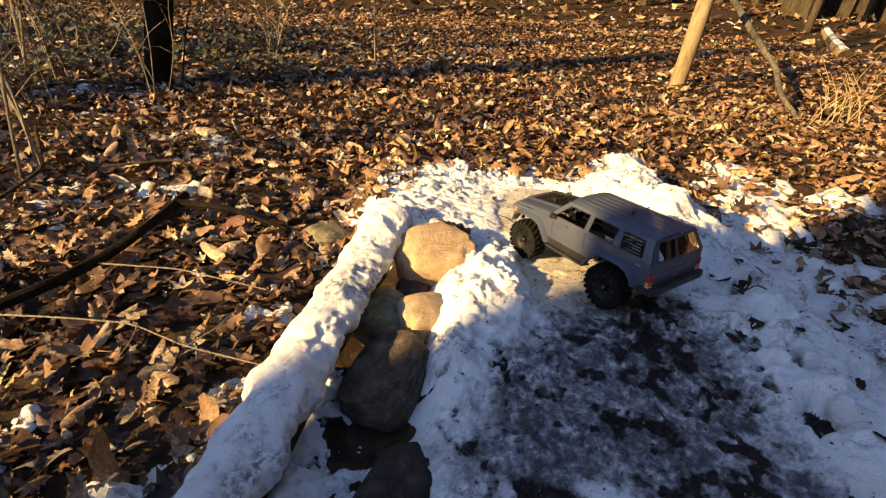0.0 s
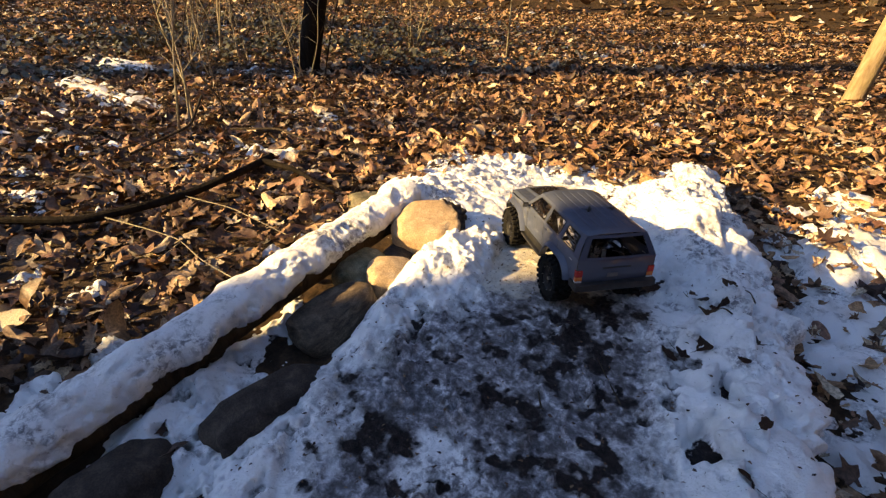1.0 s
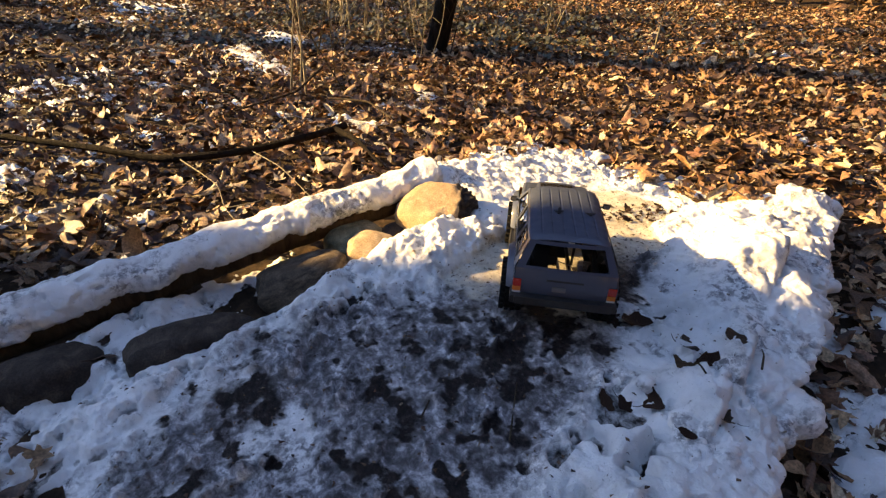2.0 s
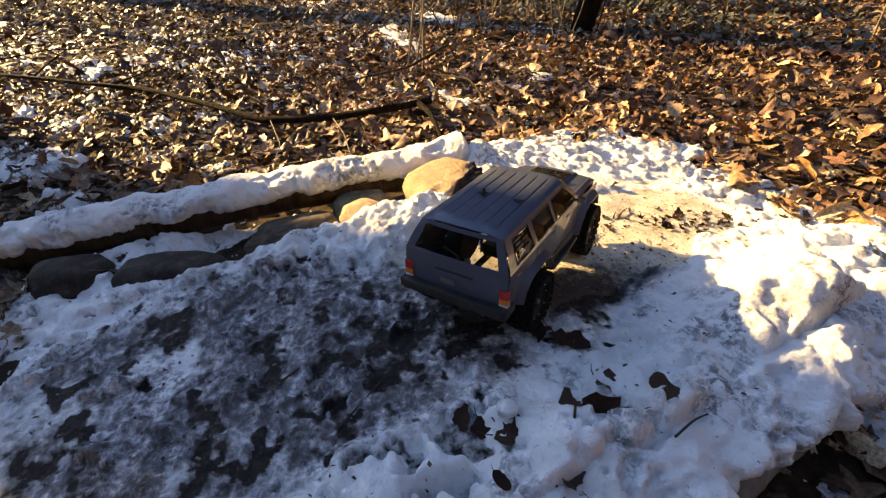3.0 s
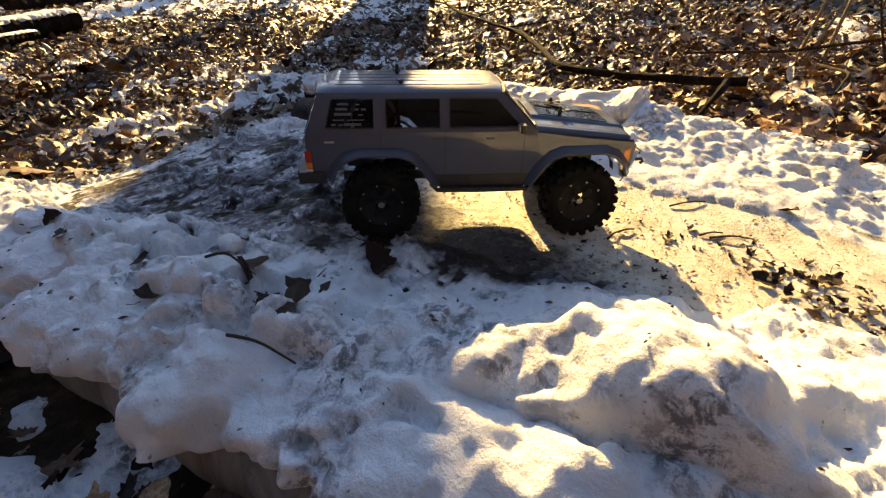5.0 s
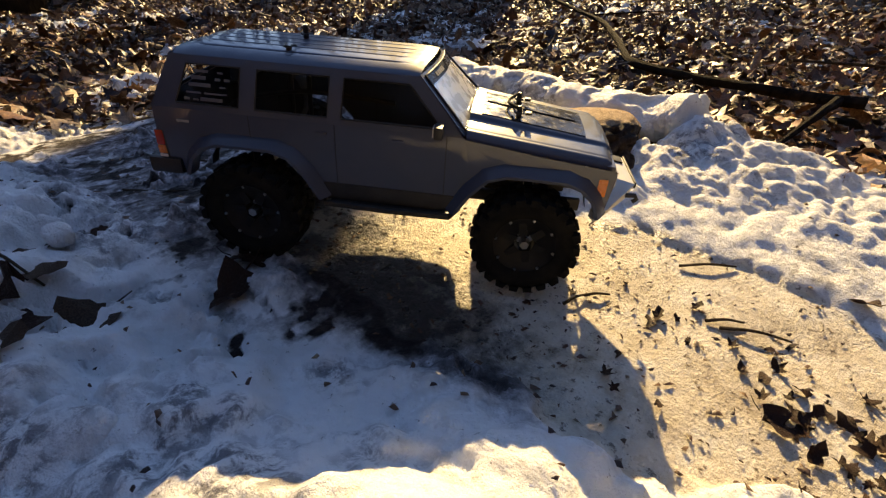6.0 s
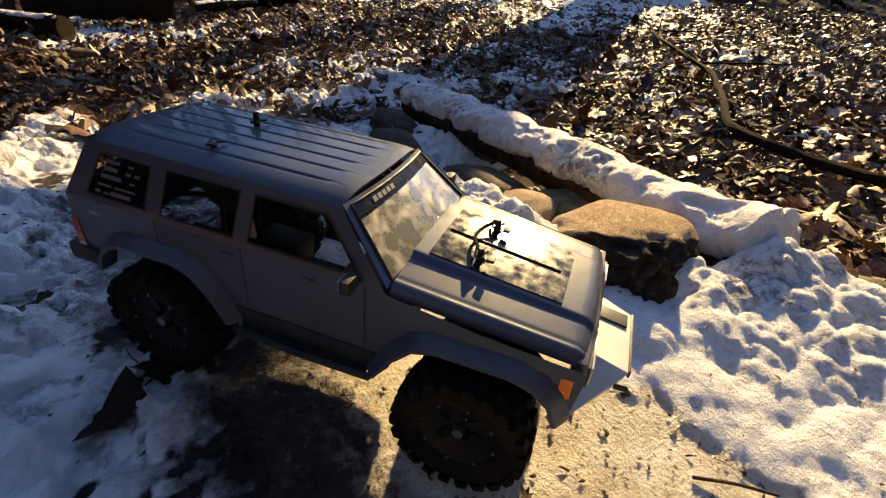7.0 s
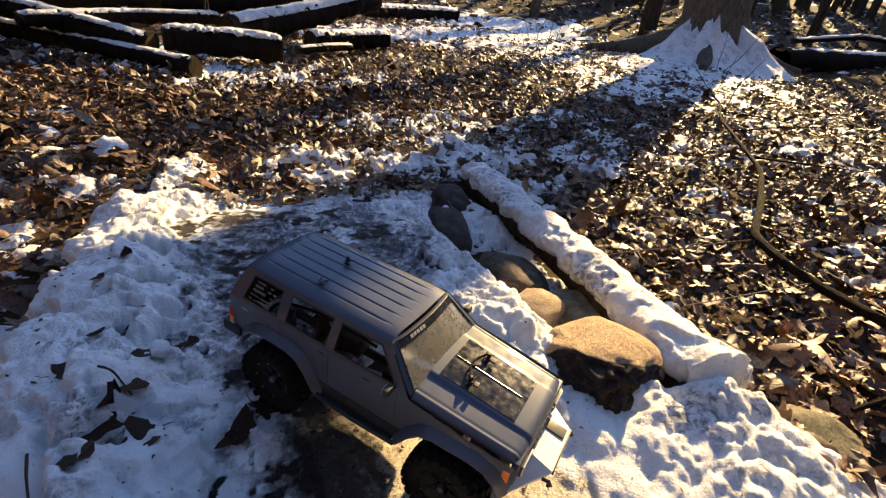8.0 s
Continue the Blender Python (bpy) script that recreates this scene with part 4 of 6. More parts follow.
branch([(-0.43, 0.94, -0.05), (-0.7, 0.96, -0.03), (-0.98, 0.95, -0.04)], 0.0016, 0.0026, TWIG, "thin pale twig lying across the leaves", (), 5, 24, "twig", 6)
branch([(-1.45, 1.62, -0.04), (-1.2, 1.72, -0.02), (-0.95, 1.68, -0.04)], 0.006, 0.004, BARK_DARK, "short dark stick on the leaves", (), 6, 20, "stick", 6)
branch([(-2.0, 1.9, 0.0), (-1.6, 1.5, -0.02), (-1.5, 1.1, -0.03)], 0.009, 0.005, BARK_DARK, "short dark stick on the leaves", (), 7, 20, "stick", 6)
for k, (x0, y0, x1, y1) in enumerate(((0.253, 1.421, 0.199, 1.471), (0.425, 1.365, 0.392, 1.372), (0.33, 1.50, 0.29, 1.56), (0.56, 0.62, 0.52, 0.70), (0.70, 0.70, 0.63, 0.80), (0.935, 1.12, 0.915, 1.20), (0.875, 1.00, 0.835, 1.03), (0.394, 1.372, 0.372, 1.392), (0.330, 1.485, 0.300, 1.515))):
    z = top_height(x0, y0) + 0.003
    branch([(x0, y0, z), ((x0 + x1) / 2, (y0 + y1) / 2, z + 0.003), (x1, y1, top_height(x1, y1) + 0.003)], 0.0020, 0.0012, BARK_DARK, "short dark wet stick on the ice", (), 60 + k, 10, "stick", 6)


def sapling(base, stems, label, seed, bark=TWIG, name="sapling"):
    rnd = random.Random(seed)
    ob = thing(name, label, "sapling", group="saplings")
    for k, (dx, dy, h, r) in enumerate(stems):
        x, y = base[0] + rnd.uniform(-0.06, 0.06), base[1] + rnd.uniform(-0.06, 0.06)
        z = float(soil_height(x, y)) - 0.02
        line = along([(x, y, z), (x + dx * 0.3 + rnd.uniform(-0.05, 0.05), y + dy * 0.35, z + h * 0.35), (x + dx * 0.6 + rnd.uniform(-0.06, 0.06), y + dy * 0.6, z + h * 0.7), (x + dx, y + dy, z + h)], 16)
        stem = part("stem", tube(line, list(np.linspace(r, r * 0.35, 16)), 7, 0.2, seed + k), bark, ob)
        for m in (5, 7, 9, 11, 13):
            a = rnd.uniform(0, 6.28)
            ln = rnd.uniform(0.12, 0.3) * h
            d = Vector((math.cos(a), math.sin(a), rnd.uniform(0.3, 1.0))) * ln
            part("shoot", tube([line[m], line[m] + d * 0.5 + Vector((0, 0, 0.02)), line[m] + d], [r * 0.4, r * 0.3, r * 0.12], 5, 0.1, m), bark, stem)
    return ob


sapling((-1.72, 1.60), ((-0.25, 0.1, 0.8, 0.010), (0.05, 0.15, 1.0, 0.008), (-0.45, 0.3, 0.9, 0.007)), "thin bare pale sapling stems", 1)
sapling((-3.1, 2.9), ((0.2, 0.1, 1.2, 0.012), (-0.3, 0.2, 1.4, 0.010), (0.5, -0.2, 1.0, 0.008)), "thin bare pale sapling stems", 2)
sapling((-2.6, 2.2), ((0.1, 0.2, 0.7, 0.006), (-0.2, -0.1, 0.6, 0.005)), "thin bare dark sapling stems", 3, BARK_DARK)
sapling((-1.0, 4.6), ((0.05, 0.0, 1.3, 0.008),), "thin bare pale sapling stem", 4)
sapling((-4.6, 3.6), ((0.3, 0.2, 1.6, 0.02), (-0.2, 0.1, 1.3, 0.012)), "thin bare pale sapling stems", 5)
sapling((-3.2, -4.2), ((0.1, 0.2, 0.8, 0.006), (-0.2, 0.1, 0.7, 0.005), (0.2, -0.1, 0.6, 0.004)), "thin bare brown sapling stems", 6, BARK_BROWN)
sapling((-2.1, -2.9), ((0.1, 0.1, 0.5, 0.004), (-0.1, 0.1, 0.6, 0.004), (0.05, -0.15, 0.45, 0.003)), "thin bare brown sapling stems", 7, BARK_BROWN)
sapling((0.9, -4.2), ((0.1, 0.0, 1.4, 0.012), (-0.15, 0.1, 1.2, 0.010)), "thin bare dark sapling stems", 8, BARK_DARK)
sapling((-5.4, -3.3), ((-0.3, 0.5, 0.8, 0.006), (0.3, 0.2, 0.6, 0.005)), "thin bare dark sapling stems", 9, BARK_DARK)


rnd_brush = random.Random(71)
for k in range(22):
    bx, by = rnd_brush.uniform(-4.6, -1.5), rnd_brush.uniform(1.7, 4.4)
    stems = tuple((rnd_brush.uniform(-0.5, 0.5), rnd_brush.uniform(-0.3, 0.4), rnd_brush.uniform(0.4, 1.1), rnd_brush.uniform(0.003, 0.006)) for _ in range(rnd_brush.randint(2, 4)))
    sapling((bx, by), stems, "thin bare dark brush stems" if k % 2 else "thin bare pale brush stems", 200 + k, BARK_DARK if k % 2 else TWIG)


def stalk_tuft(base, n, seed, h):
    rnd = random.Random(seed)
    ob = thing("dry_grass", "tuft of dry straw-coloured grass stalks", "grass", group="dry grass")
    for k in range(n):
        x, y = base[0] + rnd.uniform(-0.18, 0.18), base[1] + rnd.uniform(-0.12, 0.12)
        z = float(soil_height(x, y)) - 0.01
        a, ln = rnd.uniform(0, 6.28), h * rnd.uniform(0.5, 1.1)
        d = Vector((math.cos(a) * 0.35, math.sin(a) * 0.35, 1)) * ln
        part("stalk", tube([(x, y, z), Vector((x, y, z)) + d * 0.5, Vector((x, y, z)) + d + Vector((d.x, d.y, -0.15 * ln)) * 0.5], [0.0035, 0.0028, 0.001], 5, 0, k), STRAW, ob)


stalk_tuft((2.55, 3.62), 14, 1, 0.45)
stalk_tuft((2.9, 4.2), 10, 2, 0.5)
stalk_tuft((-3.6, -3.4), 10, 3, 0.3)


# ---- dead leaves ----
def leaf_shape(kind, fine, seed):
    """A lobed, curled leaf about 1 across: a fan of triangles about its midrib."""
    rnd = random.Random(seed)
    n = 20 if fine else 10
    ring = []
    for k in range(n):
        a = 2 * math.pi * k / n
        if kind == "maple":
            r = 0.5 * ((1.0, 0.62, 0.46, 0.70) if fine else (1.0, 0.55))[k % (4 if fine else 2)] * (1 - 0.25 * (math.cos(a) < -0.5)) + rnd.uniform(-0.05, 0.05)
        elif kind == "torn":
            r = 0.37 + 0.09 * math.sin(2 * a + seed) + 0.06 * math.sin(3 * a + 3 * seed) + 0.05 * math.sin(5 * a + 2 * seed) + rnd.uniform(-0.06, 0.06)
        elif kind == "oak":
            r = 0.5 / math.sqrt((math.cos(a)) ** 2 + (math.sin(a) / 0.52) ** 2) * (1.0 if k % 2 else 0.66)
        else:
            r = 0.5 / math.sqrt((math.cos(a)) ** 2 + (math.sin(a) / 0.6) ** 2) * (1 + 0.06 * rnd.uniform(-1, 1))
        ring.append((r * math.cos(a), r * math.sin(a)))
    cup, fold, twist = rnd.uniform(-0.9, 1.5), rnd.uniform(0.1, 1.0), rnd.uniform(-1.1, 1.1)
    pts = [(0.12, 0.0), (-0.12, 0.0)] + ring
    roll = rnd.choice((0.4, 0.8, 1.5, 3.2))
    verts = [(x, math.sin(y * roll) / roll, (1 - math.cos(y * roll)) / roll + cup * x * x + 0.5 * fold * abs(y) + twist * x * y + rnd.uniform(-0.06, 0.06)) for x, y in pts]
    faces = []
    for k in range(n):
        mid = 0 if math.cos(2 * math.pi * (k + 0.5) / n) > 0 else 1
        faces.append((mid, 2 + k, 2 + (k + 1) % n))
        nxt = 0 if math.cos(2 * math.pi * (k + 1.5) / n) > 0 else 1
        if nxt != mid:
            faces.append((mid, 2 + (k + 1) % n, nxt))
    return np.array(verts), np.array(faces)


def spots(n, r0, r1, rng, full=False):
    d = np.sqrt(rng.uniform(r0 * r0, r1 * r1, n))
    a = rng.uniform(0, 2 * np.pi, n)
    x, y = 0.4 + d * np.cos(a), 0.8 + d * np.sin(a)
    keep = np.ones(n, bool)
    keep &= ~((mound_weight(x, y) > 0.25) & (y > 0.10) & (y < 1.95) & (x > -0.1))
    keep &= ~((np.abs(x - log_x(LOG_A, y)) < 0.09) & (y > -0.1) & (y < 1.3))
    keep &= ~((x > -0.02) & (x < 0.15) & (y > 0.05) & (y < 1.25))
    keep &= (forest_snow(x, y) < 0.004) | (rng.uniform(0, 1, n) < 0.22)
    keep &= np.hypot(x + 6.3, y + 4.42) > 1.3
    return x[keep], y[keep]


def litter(name, label, count, r0, r1, size, fine, seed, tilt, lift, mat=None):
    rng = np.random.default_rng(seed)
    x, y = spots(count, r0, r1, rng)
    n = len(x)
    shapes = [leaf_shape(k, fine, seed * 10 + i) for i, k in enumerate(("maple", "oak", "maple", "plain", "oak", "maple", "plain", "maple", "oak", "maple", "plain", "oak"))]
    thin = rng.uniform(0.5, 1.0, n)
    pick = rng.integers(0, len(shapes), n)
    verts, faces, zone, off = [], [], [], 0
    # Leaves towards the sun take the darker colour that paints in backlight.
    damp_backlit = y + 0.7 * fbm(x, y, 0.8, 3, 88) + 0.35 * np.clip(x - 0.4, 0, 9) < 0.9
    s = size * np.clip(rng.lognormal(-0.05, 0.46, n), 0.30, 2.2)
    yaw, rx, ry = rng.uniform(0, 2 * np.pi, n), rng.normal(0, tilt, n), rng.normal(0, tilt, n)
    flip = rng.choice([1.0, -1.0], n)
    z = soil_height(x, y) + np.maximum(forest_snow(x, y), 0) + rng.uniform(0, lift, n) + 0.004
    for i, (v, f) in enumerate(shapes):
        m = np.nonzero(pick == i)[0]
        if not len(m):
            continue
        cz, sz, cx, sx, cy, sy = np.cos(yaw[m]), np.sin(yaw[m]), np.cos(rx[m]), np.sin(rx[m]), np.cos(ry[m]), np.sin(ry[m])
        p = v[None, :, :] * s[m, None, None]
        px, py, pz = p[..., 0], p[..., 1] * thin[m, None], p[..., 2] * flip[m, None] * 0.75
        px, pz = px * cy[:, None] + pz * sy[:, None], -px * sy[:, None] + pz * cy[:, None]
        py, pz = py * cx[:, None] - pz * sx[:, None], py * sx[:, None] + pz * cx[:, None]
        px, py = px * cz[:, None] - py * sz[:, None], px * sz[:, None] + py * cz[:, None]
        low = np.minimum(pz.min(axis=1), 0) * 0.75
        q = np.stack([px + x[m, None], py + y[m, None], pz - low[:, None] + z[m, None]], -1).reshape(-1, 3)
        verts.append(q)
        faces.append((f[None] + off + np.arange(len(m))[:, None, None] * len(v)).reshape(-1, 3))
        zone.append(np.repeat(damp_backlit[m], len(f)))
        off += len(q)
    ob = solid(name, np.concatenate(verts).tolist(), np.concatenate(faces).tolist(), mat or LEAVES, label, "leaves", kind="stuff", sharp=0)
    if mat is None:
        ob.data.materials.append(LEAVES_BACKLIT)
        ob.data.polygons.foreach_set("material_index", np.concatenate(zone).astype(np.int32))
    return ob


litter("leaf_litter", "curled brown and tan dead leaves covering the ground", 30000, 0.7, 3.6, 0.051, True, 1, 0.45, 0.030)
litter("leaf_litter", "flat wet dark leaves matted on the soil", 6000, 0.7, 3.6, 0.062, True, 2, 0.20, 0.006, LEAVES_WET)
litter("leaf_litter", "dead brown leaves on the woodland path", 90000, 3.5, 9.0, 0.058, False, 3, 0.30, 0.022)
litter("leaf_litter", "dead brown leaves deep in the wood", 30000, 9.0, 26.0, 0.16, False, 4, 0.30, 0.03)


def ivy():
    """Low dark glossy leaves round the slim tree, added for the shaded litter's dark and glints."""
    rng = np.random.default_rng(15)
    n = 16000
    x, y = rng.normal(-3.1, 1.3, n), rng.normal(3.9, 1.4, n)
    keep = (np.hypot(x + 0.2, y - 0.9) > 2.9) & (fbm(x, y, 0.5, 4, 71, 0.65) > 0.02)
    x, y = x[keep], y[keep]
    v, f = [], []
    for a, b, c in zip(x, y, soil_height(x, y)):
        s, w, h = rng.uniform(0.012, 0.030), rng.uniform(0, 6.28), rng.uniform(0.02, 0.13)
        d, e = np.array([math.cos(w), math.sin(w), rng.uniform(-0.9, 0.7)]) * s, np.array([-math.sin(w), math.cos(w), rng.uniform(-0.8, 0.8)]) * s * 0.7
        p = np.array([a, b, c + h])
        o = len(v)
        v += [tuple(p + d), tuple(p + 0.4 * d + e), tuple(p - 0.6 * d + 0.7 * e), tuple(p - 0.5 * d), tuple(p - 0.6 * d - 0.7 * e), tuple(p + 0.4 * d - e), (a, b, c), tuple(np.array([a, b, c]) + 0.06 * e)]
        f += [(o, o + 1, o + 2, o + 3), (o, o + 3, o + 4, o + 5), (o + 3, o + 6, o + 7)]
    solid("ground_ivy", v, f, GREEN, "small dark glossy leaves added for the shaded litter's dark and glints", "ivy", kind="stuff", sharp=0)


ivy()


# ---- the model car ----
CAR_AT = Matrix.Translation((0.4574, 1.128, 0.0165)) @ pose(0, 0, 0, -3.2, 0, 38.6)
AXLE, HUB_Z, TRACK = 0.1525, 0.058, 0.097


def planar(outline, holes, place, thick=0.0015):
    """A flat panel with openings: outlines in two co-ordinates, laid into space by place(u, v)."""
    bm = bmesh.new()
    edges = []
    for loop in [outline] + list(holes):
        vs = [bm.verts.new((u, v, 0)) for u, v in loop]
        edges += [bm.edges.new((vs[i], vs[(i + 1) % len(vs)])) for i in range(len(vs))]
    bmesh.ops.triangle_fill(bm, use_beauty=True, edges=edges)
    bmesh.ops.subdivide_edges(bm, edges=[e for e in bm.edges if e.calc_length() > 0.05], cuts=1)
    for v in bm.verts:
        v.co = Vector(place(v.co.x, v.co.y))
    bmesh.ops.recalc_face_normals(bm, faces=bm.faces)
    if thick:
        made = bmesh.ops.solidify(bm, geom=bm.faces[:], thickness=thick)
    return bm


def sheet(place, u0, u1, v0, v1, nu=12, nv=8, back=None):
    """A curved patch place(u, v); back gives it thickness along that direction."""
    verts = [Vector(place(u0 + (u1 - u0) * i / (nu - 1), v0 + (v1 - v0) * j / (nv - 1))) for j in range(nv) for i in range(nu)]
    faces = [tuple(q) for q in grid_faces(nu, nv).tolist()]
    if back is None:
        return verts, faces
    n = len(verts)
    verts = verts + [p + Vector(back) for p in verts]
    faces = faces + [tuple(i + n for i in q)[::-1] for q in faces]
    rim = [i for i in range(nu)] + [j * nu + nu - 1 for j in range(1, nv)] + [(nv - 1) * nu + i for i in range(nu - 2, -1, -1)] + [j * nu for j in range(nv - 2, 0, -1)]
    faces += [(rim[(k + 1) % len(rim)], rim[k], rim[k] + n, rim[(k + 1) % len(rim)] + n) for k in range(len(rim))]
    return verts, faces


def surround(place, u0, u1, v0, v1, back):
    """A patch from 0 to 1 both ways with an opening in it."""
    return joined(sheet(place, 0, 1, 0, v0, 14, 3, back), sheet(place, 0, 1, v1, 1, 14, 3, back), sheet(place, 0, u0, v0, v1, 3, 8, back), sheet(place, u1, 1, v0, v1, 3, 8, back))


def half_width(y, z):
    low = 0.0985 - 0.10 * max(0.0, y - 0.175) ** 1.0 - 0.03 * max(0.0, -0.20 - y) - 0.03 * max(0.0, 0.118 - z)
    crease = 0.0018 * math.exp(-((z - 0.139) / 0.004) ** 2)
    return low + crease if z <= 0.164 else low - 0.0230 * ((z - 0.164) / 0.05) ** 1.15


def arch(c):
    if c > 0:
        return [(2 * c - y, z) for y, z in arch_rear(c)[::-1]]
    return arch_rear(c)


def arch_rear(c):
    return [(c - 0.067, 0.094), (c - 0.060, 0.112), (c - 0.046, 0.125), (c - 0.028, 0.131), (c + 0.028, 0.131), (c + 0.046, 0.125), (c + 0.062, 0.108), (c + 0.078, 0.083)]


def roof_at(u, v):
    x = -0.0755 + 0.151 * u
    w = abs(2 * u - 1)
    y = -0.237 + 0.263 * v + 0.006 * (1 - w * w) * (v - 0.3)
    z = 0.2135 + 0.0090 * (1 - w ** 5) - 0.0035 * (1 - min(1.0, v / 0.08)) ** 2 - 0.002 * max(0.0, (v - 0.92) / 0.08) ** 2
    if 0.10 < v < 0.90:
        for g in (-0.052, -0.031, -0.010, 0.011, 0.032, 0.053):
            z -= 0.0015 * math.exp(-((x - g) / 0.0013) ** 2)
    return x, y, z


def screen_at(u, v):
    w = 2 * u - 1
    half = 0.0945 + (0.0735 - 0.0945) * v
    return w * half, 0.077 - 0.050 * v + 0.007 * (1 - w * w), 0.1655 + 0.0495 * v + 0.0025 * (1 - w * w) * v


def tail_at(u, v):
    w = 2 * u - 1
    half = 0.0955 + (0.0735 - 0.0955) * v
    return -w * half, -0.2565 + 0.020 * v - 0.004 * (1 - w * w), 0.1635 + 0.0515 * v


def bonnet_at(u, v):
    w = 2 * u - 1
    half = 0.0950 - 0.0085 * v
    lift = 0.0045 * (1 - smooth(0.50, 0.58, abs(w)))
    z = 0.1685 - 0.0185 * v + 0.0035 * (1 - w * w) + float(lift) * (1 - v * 0.4) - 0.007 * max(0.0, (abs(w) - 0.90) / 0.10) ** 2 - 0.010 * max(0.0, (v - 0.93) / 0.07) ** 2
    z -= 0.0012 * math.exp(-((abs(w) - 0.86) / 0.012) ** 2)
    return w * half, 0.079 + 0.154 * v + 0.004 * (1 - w * w) * (v - 0.3), z


def lathe(profile, n, axis_x=True):
    verts, faces = [], []
    m = len(profile)
    for k in range(n):
        a = 2 * math.pi * k / n
        for r, x in profile:
            verts.append(Vector((x, r * math.cos(a), r * math.sin(a))))
    for k in range(n):
        for j in range(m):
            faces.append((k * m + j, k * m + (j + 1) % m, ((k + 1) % n) * m + (j + 1) % m, ((k + 1) % n) * m + j))
    return verts, faces


@functools.lru_cache(None)
def tread_mesh(w, ln):
    v = [(k * sx * w / 2, k * sy * ln / 2, sz) for sz, k in ((-0.004, 1.08), (0.0030, 0.94)) for sx, sy in ((-1, -1), (1, -1), (1, 1), (-1, 1))]
    return mesh_of("tread_block", v, [(4, 5, 6, 7), (0, 1, 5, 4), (1, 2, 6, 5), (2, 3, 7, 6), (3, 0, 4, 7)], RUBBER, 30)


def wheel_parts(parent, side, at, turn):
    wheel = part("wheel", lathe([(0.030, -0.010), (0.034, -0.017), (0.0345, 0.017), (0.030, 0.013), (0.012, 0.008), (0.012, -0.008)], 30), RIM, parent, "black beadlock wheel with steel bolts")
    wheel.matrix_basis = pose(at[0], at[1], at[2], turn, 0, 0 if side > 0 else 180)
    pieces = [lathe([(0.0335, 0.0175), (0.040, 0.0215), (0.047, 0.0225), (0.0525, 0.0205), (0.0545, 0.012), (0.055, 0.0), (0.0545, -0.012), (0.0525, -0.0205), (0.047, -0.0225), (0.040, -0.0215), (0.0335, -0.0175), (0.036, 0.0)], 40)]
    for k in range(22):
        for x, da, w, ln, r in ((0.0185, 0.0, 0.0105, 0.0095, 0.0545), (-0.0185, 0.5, 0.0105, 0.0095, 0.0545), (0.0065, 0.5, 0.0095, 0.0085, 0.0565), (-0.0065, 0.0, 0.0095, 0.0085, 0.0565)):
            a = 2 * math.pi * (k + da) / 22
            share("tread_block", tread_mesh(w, ln), wheel, Matrix.Rotation(a, 4, 'X') @ Matrix.Translation((x, 0, r)))
    part("tyre", joined(*pieces), RUBBER, wheel, "chunky knobbly black rubber tyre")
    spokes = []
    for k in range(6):
        t = Matrix.Rotation(2 * math.pi * k / 6, 3, 'X')
        v = [t @ Vector((x, y, z)) for x in (0.004, 0.0115) for y, z in ((-0.0045, 0.010), (0.0045, 0.010), (0.0035, 0.0315), (-0.0035, 0.0315))]
        spokes.append((v, [(3, 2, 1, 0), (4, 5, 6, 7), (0, 1, 5, 4), (1, 2, 6, 5), (2, 3, 7, 6), (3, 0, 4, 7)]))
    part("spokes", joined(*spokes), RIM, wheel)
    part("hub_nut", lathe([(0.0001, 0.0165), (0.005, 0.0165), (0.0058, 0.013), (0.0058, 0.004), (0.0001, 0.004)], 6), STEEL, wheel, "bright steel hub nut")
    for k in range(8):
        a = 2 * math.pi * (k + 0.5) / 8
        v, f = lathe([(0.0001, 0.0185), (0.0015, 0.0183), (0.0018, 0.0165), (0.0001, 0.0165)], 6)
        part("bolt", ([p + Vector((0, 0.0318 * math.cos(a), 0.0318 * math.sin(a))) for p in v], f), STEEL, wheel)
    return wheel


